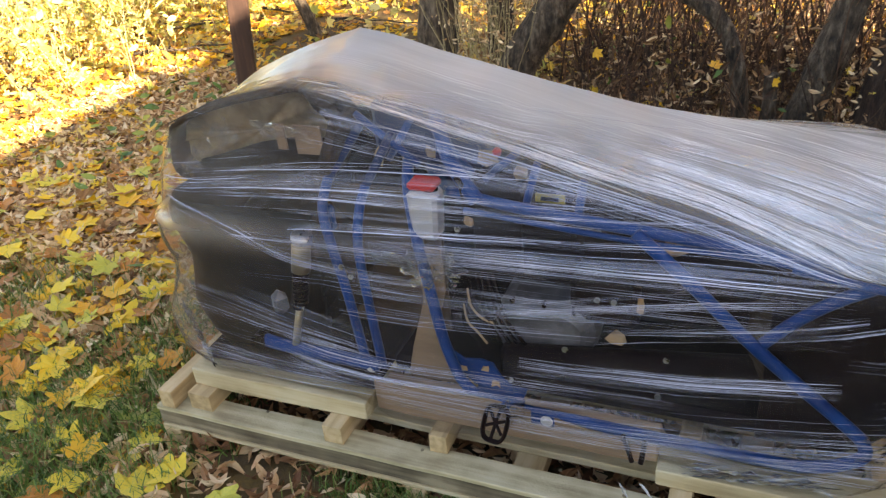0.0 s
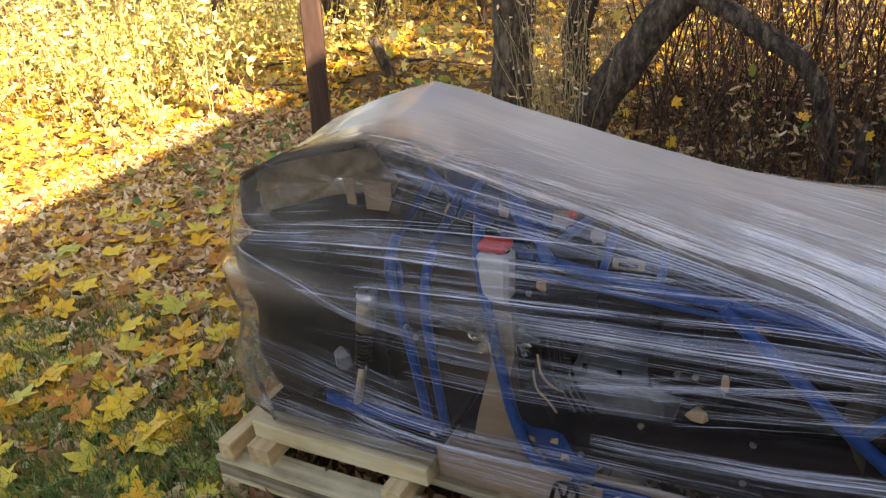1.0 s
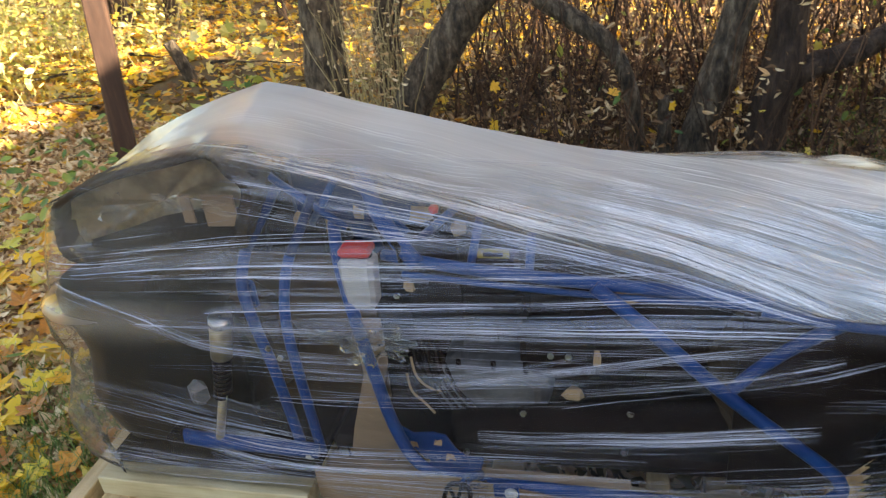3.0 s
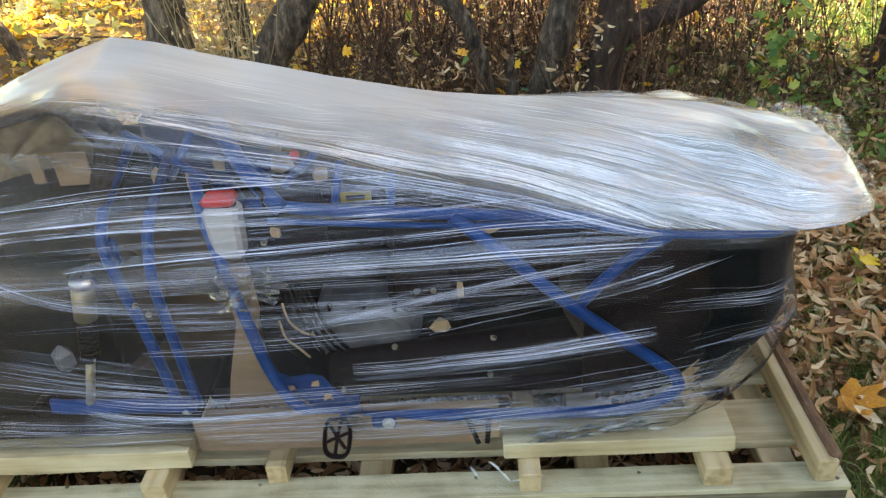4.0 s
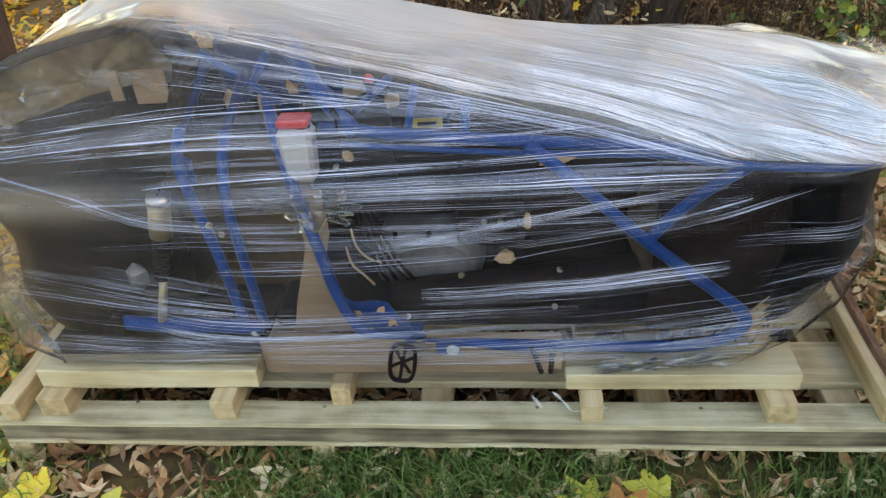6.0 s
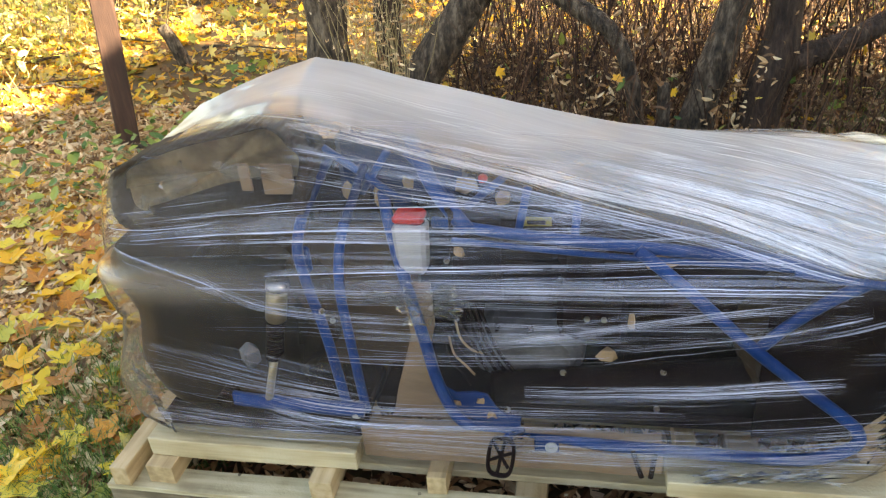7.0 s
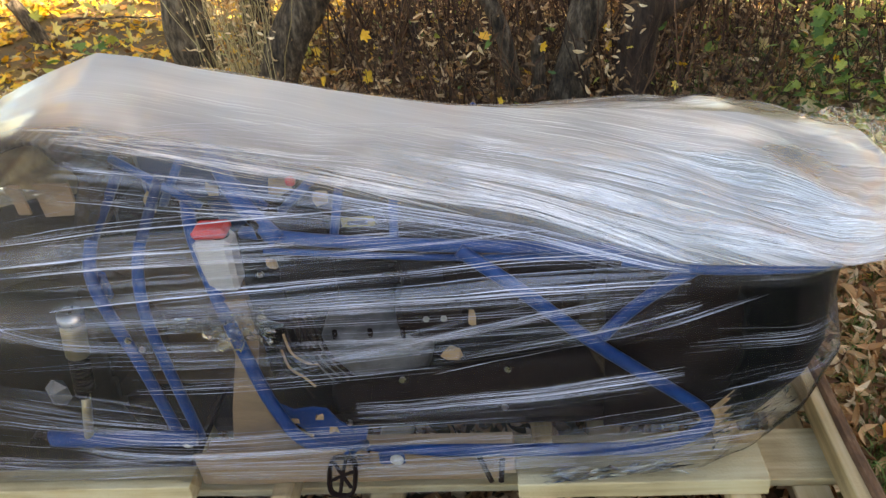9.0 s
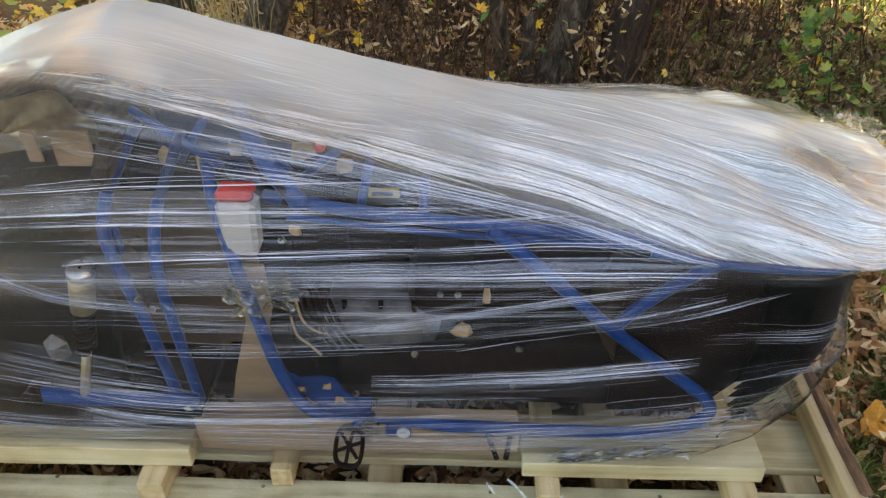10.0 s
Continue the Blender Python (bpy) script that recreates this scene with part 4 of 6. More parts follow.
def plan_loop(x0, x1, y0, r, fore=None):
    """A rounded rectangle seen from above, begun at the middle of the far side; always the same number of points."""
    y1, out, f = 2 * MID - y0, [], fore or r

    def run(a, b, n):
        out.extend((a[0] + (b[0] - a[0]) * k / n, a[1] + (b[1] - a[1]) * k / n) for k in range(n))

    def arc(cx, cy, g, r, n=10):
        out.extend((cx + r * math.cos(radians(g + 90 * k / n)), cy + r * math.sin(radians(g + 90 * k / n))) for k in range(n))

    run((0.9, y1), (x0 + f, y1), 24), arc(x0 + f, y1 - f, 90, f)
    run((x0, y1 - f), (x0, y0 + f), 30), arc(x0 + f, y0 + f, 180, f)
    run((x0 + f, y0), (x1 - r, y0), 140), arc(x1 - r, y0 + r, 270, r)
    run((x1, y0 + r), (x1, y1 - r), 30), arc(x1 - r, y1 - r, 0, r)
    run((x1 - r, y1), (0.9, y1), 24)
    return out


SIDE_BUNCHES = [
    ([(0.45, 0.655), (0.85, 0.665), (1.45, 0.675)], (0.03, 0.02), 34),
    ([(0.30, 0.585), (0.87, 0.592), (1.52, 0.605)], (0.022, 0.022), 66),
    ([(0.82, 0.465), (1.15, 0.54), (1.50, 0.60)], (0.009, 0.012), 34),
    ([(0.95, 0.375), (1.25, 0.395), (1.52, 0.43)], (0.012, 0.014), 38),
    ([(1.10, 0.49), (1.35, 0.53), (1.54, 0.58)], (0.014, 0.010), 24),
    ([(1.33, 0.505), (1.48, 0.54), (1.64, 0.595)], (0.014, 0.008), 12),
    ([(1.52, 0.485), (1.66, 0.492), (1.79, 0.492)], (0.014, 0.012), 14),
    ([(1.56, 0.40), (1.68, 0.425), (1.79, 0.45)], (0.03, 0.02), 16),
    ([(0.40, 0.345), (0.63, 0.315), (1.25, 0.345)], (0.02, 0.02), 46),
    ([(1.13, 0.275), (1.40, 0.30), (1.68, 0.345)], (0.02, 0.02), 22),
    ([(0.62, 0.24), (1.05, 0.245), (1.60, 0.28)], (0.025, 0.03), 58),
    ([(1.15, 0.29), (1.42, 0.31), (1.70, 0.36)], (0.03, 0.03), 46),
    ([(0.12, 0.645), (0.30, 0.60), (0.48, 0.54), (0.80, 0.53)], (0.016, 0.008), 26),
    ([(0.13, 0.43), (0.36, 0.385), (0.64, 0.345)], (0.035, 0.02), 34),
    ([(0.14, 0.29), (0.36, 0.27), (0.60, 0.275)], (0.02, 0.02), 34),
    ([(0.15, 0.236), (0.36, 0.226), (0.62, 0.236)], (0.012, 0.010), 26),
    ([(0.16, 0.675), (0.55, 0.705), (1.10, 0.70)], (0.016, 0.03), 34),
    ([(0.50, 0.81), (0.75, 0.765), (1.15, 0.705)], (0.035, 0.012), 24),
    ([(0.50, 0.84), (0.80, 0.79), (1.28, 0.685), (1.52, 0.635)], (0.025, 0.008), 40),
    ([(0.10, 0.70), (0.25, 0.71), (0.45, 0.74)], (0.05, 0.04), 14),
    ([(0.55, 0.47), (0.85, 0.47), (1.15, 0.49)], (0.04, 0.03), 22),
]


def veil_at(x, z):
    """How much the bunched winding clouds the side there."""
    most = 0.0
    for points, spread, count in SIDE_BUNCHES:
        if points[0][0] - 0.05 < x < points[-1][0] + 0.05:
            u = min(1.0, max(0.0, (x - points[0][0]) / (points[-1][0] - points[0][0])))
            wide = 1.3 * (spread[0] * (1 - u) + spread[1] * u) + 0.004
            ends = min(1.0, (x - points[0][0] + 0.05) / 0.12, (points[-1][0] + 0.05 - x) / 0.12)
            most = max(most, ends * min(0.02, count * 0.0005) * math.exp(-((z - table(x, points)) / wide) ** 2))
    return most


def film_rows():
    """Rows of points round the load from the tucked foot to the ridge; each point with its count of film layers (0 to
    1), which also holds painted haze and highlights.
    """
    rows = [[Vector((x, y, z)) for x, y in plan_loop(x0, x1, y0, r)] for z, x0, x1, y0, r in LEVELS]
    top = []
    for x, y in plan_loop(0.05, 1.95, 0.10, 0.15, 0.06):
        inset = max(0.0, table(x, SHOULDER_Y) - 0.10)
        f = abs(y - MID) / (MID - 0.1)
        back = max(0.0, (y - MID) / (MID - 0.1))
        z = table(x, SHOULDER)
        top.append(Vector((x, MID + (y - MID) * (1 - inset / (MID - 0.1) * f), z - back * max(0.0, z - table(x, RIDGE) + 0.12))))
    last = rows[-1]
    for k in range(1, 6):
        rows.append([a.lerp(b, k / 6) for a, b in zip(last, top)])
    rows.append(top)
    for row, low in zip(rows, (0.056, 0.040, 0.018)):
        for p in row:
            p.z -= low * table(p.x, [(0.56, 0), (0.66, 1), (1.12, 1), (1.24, 0)])
    for row in rows[:3]:
        end = max(p.x for p in row)
        for p in row:
            up = table(p.x, [(end - 0.05, 0), (end, 1)])
            p.z, p.x = p.z + 0.045 * up, p.x + 0.03 * up
    fine = [rows[0]]
    for a, c in zip(rows, rows[1:]):
        n = max(1, round(abs(c[150].z - a[150].z) / 0.009))
        fine += [[p.lerp(q, k / n) for p, q in zip(a, c)] for k in range(1, n + 1)]
    rows = fine
    side = len(rows)
    for k in range(1, 41):
        t, row = k / 40, []
        for p in top:
            x = min(max(p.x, 0.19), 1.90)
            q = p.lerp(Vector((x, MID, table(x, RIDGE))), t)
            q.z -= 0.012 * math.sin(math.pi * t) * table(p.x, [(0.9, 1.0), (1.5, -1.3)])
            row.append(q)
        rows.append(row)
    layers = []
    for j, row in enumerate(rows):
        out = []
        for p in row:
            if j >= side - 1:
                t = (j - side + 1) / 40
                fore, rear = table(t, [(0, 0.10), (0.10, 0.26), (0.3, 0.52), (0.6, 0.68), (1, 0.74)]), table(t, [(0, 0.40), (0.2, 0.54), (0.6, 0.66), (1, 0.72)])
                deep = fore + (rear - fore) * table(p.x, [(1.1, 0), (1.5, 1)])
                # clearer at the dark wrinkled patch; milkier spots stand in for tail highlights
                deep *= 1 - 0.55 * math.exp(-((p.x - 1.745) / 0.085) ** 2 - ((t - 0.66) / 0.13) ** 2)
                deep += 0.30 * math.exp(-((p.x - 1.65) / 0.05) ** 2 - ((t - 0.80) / 0.09) ** 2) + 0.28 * math.exp(-((p.x - 1.84) / 0.09) ** 2 - ((t - 0.24) / 0.12) ** 2)
                deep *= 1 - 0.7 * table(t, [(0, 1), (0.10, 0.5), (0.2, 0)]) * table(p.x, [(0.42, 1), (0.6, 0)])
            else:
                drop = table(p.x, SHOULDER) - p.z
                deep = table(drop, [(0, 0.12), (0.015, 0.05), (0.04, 0.0)]) * table(p.x, [(0.45, 0.15), (0.6, 1.0)])
                waist = table(p.x, [(0.0, 0.592), (0.45, 0.58), (0.8, 0.53), (1.8, 0.47)])
                deep = max(deep, table(p.x, [(0.0, 0.48), (0.3, 0.30), (0.5, 0.10), (0.65, 0.0)]) * math.exp(-((p.z - waist) / 0.034) ** 2))
                deep = max(deep, table(p.x, [(0.02, 0.30), (0.07, 0.22), (0.11, 0.10), (0.17, 0.0)]) * table(p.z, [(0.62, 1.0), (0.68, 0.3)]), table(p.x, [(1.70, 0.0), (1.765, 0.08), (1.785, 0.26), (1.8, 0.32)]))
                deep = max(deep, table(p.z, [(0.16, 0.05), (0.2, 0.02), (0.23, 0.0)]))
                deep = max(deep, veil_at(p.x, p.z)) if p.y < 0.4 else deep
                # extra haze towards the front stands in for reflections in the film
                deep += 0.022 * table(p.x, [(0.1, 4.2), (0.3, 3.0), (0.5, 1.2), (0.75, 0.8), (1.05, 0.0)])
            if j >= side - 1:
                fore, rear = table(t, [(0, 0.9), (0.22, 0.7), (0.4, 0.25), (1, 0.10)]), table(t, [(0, 0.9), (0.7, 0.8), (1, 0.35)])
                pull = fore + (rear - fore) * table(p.x, [(1.0, 0), (1.4, 1)])
            else:
                pull = 0.11 + 0.25 * table(table(p.x, SHOULDER) - p.z, [(0, 1), (0.06, 0)])
            pull *= table(p.x, [(0.42, 0.25), (0.6, 1.0)]) * table(p.z, [(0.18, 0.25), (0.23, 1.0)])
            out.append((min(1.0, max(0.0, deep + 0.12 * noise.noise(Vector((p.x * 4, p.y * 6, p.z * 14))) * min(1.0, deep * 2))), pull))
        layers.append(out)
    for j, row in enumerate(rows):
        for p in row:
            amp = 0.006 if p.z < 0.19 else 0.0035
            if j >= side:
                t = (j - side + 1) / 40
                crest = 0.78 - (p.x - 1.60) / 0.32 * 0.68
                near = table(p.x, [(1.5, 0), (1.62, 1), (1.88, 1), (1.94, 0)])
                near *= table(t, [(0.75, 1.0), (0.95, 0.0)])
                p.z += 0.010 * near * math.exp(-((t - crest) / 0.17) ** 2) - 0.012 * near * math.exp(-((t - crest + 0.32) / 0.14) ** 2)
                way, far = math.atan2(p.y - 0.13, 1.97 - p.x), math.hypot(p.y - 0.13, 1.97 - p.x)
                pleat = table(p.x, [(1.35, 0), (1.6, 1), (1.9, 1), (1.95, 0)]) * table(t, [(0.0, 0.0), (0.06, 1.0), (0.85, 1.0), (1.0, 0.0)])
                p.z += pleat * (0.0075 * noise.noise(Vector((way * 9, far * 2.5, 4))) + 0.004 * noise.noise(Vector((way * 26, far * 4, 8))))
                p += noise.noise_vector(p * 75) * 0.006 * near * math.exp(-((t - crest + 0.2) / 0.15) ** 2)
            p += noise.noise_vector(Vector((p.x * 5, p.y * 9, p.z * 13))) * amp + noise.noise_vector(p * 30) * 0.0012
    return rows, layers, side


def film_sheet(rows, layers, base=0.0):
    bm = bmesh.new()
    uv, deep, pull = bm.loops.layers.uv.new("winding"), bm.verts.layers.float.new("layers"), bm.verts.layers.float.new("pull")
    grid = [[bm.verts.new(p) for p in row] for row in rows]
    for row, values in zip(grid, layers):
        for v, value in zip(row, values):
            v[deep], v[pull] = value
    n = len(rows[0])
    mid = rows[len(rows) // 2]
    along = [0.0]
    for k in range(n):
        along.append(along[-1] + (mid[(k + 1) % n] - mid[k]).length)
    up = [base]
    ref = 24 + 10 + 30 + 10 + 70
    for a, b in zip(rows, rows[1:]):
        up.append(up[-1] + (b[ref] - a[ref]).length)
    for j in range(len(rows) - 1):
        for k in range(n):
            k2 = (k + 1) % n
            face = bm.faces.new((grid[j][k], grid[j][k2], grid[j + 1][k2], grid[j + 1][k]))
            for loop, (jj, kk) in zip(face.loops, ((j, k), (j, k + 1), (j + 1, k + 1), (j + 1, k))):
                p = loop.vert.co
                loop[uv].uv = (along[kk], up[jj] + (0.20 * max(0.0, p.x - 0.9) ** 1.3 if base else 0.0) - 0.16 * max(0.0, p.x - 0.95) * max(0.0, 1 - max(0.0, p.z - 0.2) / 0.4))
    return bm, up[-1]


def cowl(fronts, rears, keep, z0, z1, y0):
    """A bowed plastic apron just inside the winding; fronts, rears: its ends at each height."""
    bm, rows = bmesh.new(), []
    for k in range(17):
        z = z0 + (z1 - z0) * k / 16
        rows.append([bm.verts.new((x, y, z + 0.006 * noise.noise(Vector((x * 4, y * 4, 1))))) if keep(x, table(z, rears)) else None for x, y in plan_loop(table(z, fronts), table(z, rears), y0, 0.07)])
    for a, b in zip(rows, rows[1:]):
        for p, q, r, s in zip(a, a[1:], b[1:], b):
            if p and q and r and s and (p.co - q.co).length < 0.2:
                bm.faces.new((p, q, r, s))
    bmesh.ops.solidify(bm, geom=bm.faces[:], thickness=0.005)
    return bm


def crumple(name, at, across, up, seed, parent, n=16, wild=0.012, limp=False):
    """A tuft of bunched film standing off the winding: hard little facets, or a limp flap."""
    bm = bmesh.new()
    uv, pull = bm.loops.layers.uv.new("winding"), bm.verts.layers.float.new("pull")
    at, across, up = Vector(at), Vector(across), Vector(up)
    out = across.cross(up).normalized()
    rng = random.Random(int(seed * 100))
    grid = []
    for j in range(n + 1):
        row = []
        for i in range(n + 1):
            u, v = i / n - 0.5, j / n - 0.5
            p = Vector((u * 3, v * 3, seed))
            edge = 1 - 0.55 * noise.noise(p * 1.7) - (0 if limp else 0.35 * noise.noise(p * 4))
            lift = abs(noise.noise(p * 1.6)) + 0.5 * abs(noise.noise(p * 4)) + (0 if limp else rng.uniform(-0.35, 0.35))
            jog = Vector((0, 0, 0)) if limp else Vector((rng.uniform(-1, 1), rng.uniform(-1, 1), rng.uniform(-1, 1))) * wild * 0.22
            row.append(bm.verts.new(at + across * u * edge + up * v * edge + out * wild * lift + jog))
        for v in row:
            v[pull] = 1.0
        grid.append(row)
    for j in range(n):
        for i in range(n):
            a, b, c, d = grid[j][i], grid[j][i + 1], grid[j + 1][i + 1], grid[j + 1][i]
            for face, marks in (((a, b, c), ((i, j), (i + 1, j), (i + 1, j + 1))), ((a, c, d), ((i, j), (i + 1, j + 1), (i, j + 1)))):
                for loop, (e, g) in zip(bm.faces.new(face).loops, marks):
                    loop[uv].uv = (e / n * across.length * 2, g / n * up.length)
    return part(name, bm, M_FLAP if limp else M_CRUMPLE, parent, "loose clear flap of film" if limp else "glinting bunch of crumpled film", limp)


def lay(points, spread, count, place, width, bm, part_from=0.0, slim=0.35):
    """A bunch of drawn cords along a line on the winding; `spread` is the bunch's half width at either end."""
    line = catmull([Vector((a, c, 0)) for a, c in points], 10)
    n = len(line) - 1
    knots = [(random.gauss(0, 0.65), random.uniform(0.03, 0.16)) for _ in range(max(2, count // 12))]
    for _ in range(count):
        u0 = random.uniform(part_from, 0.55) if random.random() < 0.75 else 0.0
        u1 = min(1.0, u0 + random.uniform(0.25, 1.0))
        heart, loose = random.choice(knots)
        base = random.gauss(0, 0.6) if random.random() < 0.25 else random.gauss(heart, loose)
        off = base + random.gauss(0, 0.15), base + random.gauss(0, 0.15)
        skew = random.gauss(0, 0.08)
        w = random.uniform(slim, 1.0) ** 2 * width
        left, right = [], []
        steps = 22
        for s in range(steps + 1):
            u = u0 + (u1 - u0) * s / steps
            k = min(n - 1, int(u * n))
            p = line[k].lerp(line[k + 1], u * n - k)
            across = (spread[0] * (1 - u) + spread[1] * u) * (off[0] * (1 - u) + off[1] * u + skew * math.sin(math.pi * u))
            p.y += across + 0.0015 * noise.noise(Vector((p.x * 9, off[0] * 5, 2)))
            half = w * math.sin(math.pi * (0.04 + 0.92 * s / steps)) ** 0.6
            a, c = place(p.x, p.y - half), place(p.x, p.y + half)
            if a is None or c is None:
                if len(left) > 1:
                    break
                left, right = [], []
                continue
            left.append(a), right.append(c)
        verts = [(bm.verts.new(a), bm.verts.new(c)) for a, c in zip(left, right)]
        for (a, c), (d, e) in zip(verts, verts[1:]):
            bm.faces.new((a, d, e, c))


TOP_BUNCHES = [
    ([(0.50, 0.02), (0.85, 0.10), (1.20, 0.10), (1.50, 0.02)], (0.03, 0.03), 55),
    ([(0.50, 0.04), (0.80, 0.24), (1.10, 0.34)], (0.03, 0.08), 30),
    ([(0.52, 0.06), (0.74, 0.40), (1.00, 0.56), (1.3, 0.62)], (0.02, 0.10), 22),
    ([(0.95, 0.26), (1.25, 0.17), (1.54, 0.02)], (0.07, 0.03), 90),
    ([(1.00, 0.42), (1.40, 0.27), (1.74, 0.05)], (0.08, 0.04), 100),
    ([(1.15, 0.56), (1.52, 0.38), (1.88, 0.10)], (0.08, 0.05), 90),
    ([(1.45, 0.66), (1.68, 0.46), (1.91, 0.14)], (0.09, 0.05), 60),
    ([(1.35, 0.22), (1.60, 0.12), (1.86, 0.04)], (0.07, 0.03), 70),
]


def creases(rows, side):
    outer = bmesh.new()
    grid = [[outer.verts.new(p) for p in row] for row in rows[:side]]
    n = len(rows[0])
    for a, c in zip(grid, grid[1:]):
        for k in range(n):
            outer.faces.new((a[k], a[(k + 1) % n], c[(k + 1) % n], c[k]))
    tree = bvhtree.BVHTree.FromBMesh(outer)
    outer.free()

    def beside(x, z):
        hit = tree.ray_cast(Vector((x, -1, z)), Vector((0, 1, 0)))[0]
        return None if hit is None or hit.y > 0.45 else hit + Vector((0, -0.0025, 0))

    start = 24 + 10 + 30 + 10
    run = range(start - 6, start + 148)

    def above(x, t):
        if not 0.0 <= t <= 0.97:
            return None
        f = t * (len(rows) - side)
        j = min(len(rows) - 2, side - 1 + int(f))
        f -= int(f)
        for k in run:
            a, c = rows[j][k].lerp(rows[j + 1][k], f), rows[j][k + 1].lerp(rows[j + 1][k + 1], f)
            if a.x <= x < c.x:
                return a.lerp(c, (x - a.x) / (c.x - a.x)) + Vector((0, -0.001, 0.0022))
        return None

    def under(x, z):
        hit = beside(x, z)
        return hit and hit + Vector((0, 0.0012, 0))

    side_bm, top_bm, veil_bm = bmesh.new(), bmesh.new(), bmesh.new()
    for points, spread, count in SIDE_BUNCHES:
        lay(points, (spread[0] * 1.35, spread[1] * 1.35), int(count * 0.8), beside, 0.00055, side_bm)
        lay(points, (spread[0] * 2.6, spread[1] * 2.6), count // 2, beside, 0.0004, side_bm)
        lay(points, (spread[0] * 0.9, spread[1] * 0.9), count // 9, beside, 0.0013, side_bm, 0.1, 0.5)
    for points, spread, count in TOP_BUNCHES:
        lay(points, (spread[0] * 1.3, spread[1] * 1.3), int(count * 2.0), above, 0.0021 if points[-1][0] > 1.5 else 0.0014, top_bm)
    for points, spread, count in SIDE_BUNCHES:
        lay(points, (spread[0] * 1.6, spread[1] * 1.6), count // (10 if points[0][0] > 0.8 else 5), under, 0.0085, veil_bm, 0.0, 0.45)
    return side_bm, top_bm, veil_bm


def build_film():
    f = thing("stretch_film", "clear plastic stretch film wound tightly round the quad bike", "stretch film")
    rows, layers, side = film_rows()
    bm, level = film_sheet(rows[:side], layers[:side])
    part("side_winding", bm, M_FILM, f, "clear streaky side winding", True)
    bm, level = film_sheet(rows[side - 1:], layers[side - 1:], level)
    part("top_winding", bm, M_TOP, f, "milky layered top winding", True)
    side_bm, top_bm, veil_bm = creases(rows, side)
    tagged(part("overlap_veil", veil_bm, M_VEIL, f), "cloudy bands of overlapping film, tinted blue for reflected sky", kind="stuff")
    tagged(part("side_crease", side_bm, M_CREASE, f), "drawn cords across the side winding, brightened for reflected sky", kind="stuff")
    tagged(part("top_crease", top_bm, M_CORD, f), "drawn cords across the top winding, brightened for reflected sky", kind="stuff")
    crumple("film_tuft", (0.775, 0.078, 0.575), (0.12, 0, 0.015), (-0.03, 0, 0.065), 1.0, f, 24, 0.009)
    crumple("film_tuft", (0.70, 0.080, 0.585), (0.10, 0, 0.0), (0.0, 0, 0.03), 1.6, f, 18, 0.006)
    crumple("film_tuft", (0.13, 0.085, 0.31), (0.05, -0.03, -0.02), (-0.05, 0.02, 0.12), 2.0, f, 14)
    crumple("film_tuft", (1.40, 0.056, 0.225), (0.24, 0, 0.03), (0, 0, 0.028), 3.0, f, 18, 0.009)
    crumple("film_flap", (1.64, 0.072, 0.345), (0.13, 0.03, 0.05), (0.01, 0, 0.08), 6.0, f, 30, 0.012, True)
    crumple("film_tuft", (0.26, 0.178, 0.780), (0.07, 0, 0.035), (-0.03, 0, 0.045), 8.0, f, 12, 0.008)
    crumple("film_tuft", (0.165, 0.180, 0.705), (0.045, 0, 0.045), (-0.02, 0, 0.03), 9.0, f, 10, 0.008)
    # this tuft is added in place of a sky glint on the winding
    crumple("film_tuft", (0.43, 0.176, 0.800), (0.14, 0, -0.015), (-0.02, 0, 0.035), 4.0, f, 10, 0.006)
    crumple("film_tuft", (0.935, 0.070, 0.255), (0.05, 0, 0.0), (0.01, 0, 0.05), 7.0, f, 10, 0.012)
    crumple("film_flap", (1.90, 0.47, 0.635), (0.24, 0.06, -0.09), (0.03, 0.18, 0.05), 5.0, f, 30, 0.02, True)
    for a, c, w in (((1.158, 0.045, 0.145), (1.178, 0.038, 0.118), 0.004), ((1.200, 0.042, 0.160), (1.222, 0.035, 0.139), 0.0035), ((1.222, 0.032, 0.139), (1.238, 0.030, 0.118), 0.0035), ((1.24, 0.03, 0.116), (1.31, 0.03, 0.128), 0.0015)):
        a, c = Vector(a), Vector(c)
        sliver = bmesh.new()
        grid = []
        for k in range(7):
            h = w * math.sin(math.pi * (0.05 + 0.9 * k / 6))
            mid = a.lerp(c, k / 6) + noise.noise_vector(Vector((k * 0.9, a.x * 40, 1))) * 0.002
            grid.append([sliver.verts.new(mid + Vector((h * s, -0.004 * (1 - s * s), h * 0.4 * s))) for s in (-1, 0, 1)])
        for p, q in zip(grid, grid[1:]):
            for s in (0, 1):
                sliver.faces.new((p[s], p[s + 1], q[s + 1], q[s]))
        part("film_tail", sliver, M_CORD, f, "loose twisted film end", True)
    return f


part("front_apron", cowl([(0.208, 0.135), (0.226, 0.112), (0.265, 0.076), (0.34, 0.048), (0.43, 0.070), (0.475, 0.076), (0.54, 0.046), (0.59, 0.040), (0.625, 0.065)], [(0.2, 1.7)], lambda x, end: x < 0.48, 0.208, 0.625, 0.146), M_APRON, quad, "dull brown-black plastic front apron", True)
part("rear_apron", cowl([(0.2, 0.3)], [(0.212, 1.600), (0.25, 1.645), (0.30, 1.698), (0.38, 1.758), (0.44, 1.778), (0.52, 1.772), (0.60, 1.765)], lambda x, end: x > max(1.597, end - 0.165), 0.285, 0.60, 0.112), M_BLACK, quad, "black plastic rear apron", True)
inner = bmesh.new()
inner.faces.new([inner.verts.new((x, 0.176, z)) for x, z in ((1.40, 0.212), (1.555, 0.212), (1.60, 0.25), (1.65, 0.31), (1.66, 0.60), (1.40, 0.60))])
inner.normal_update()
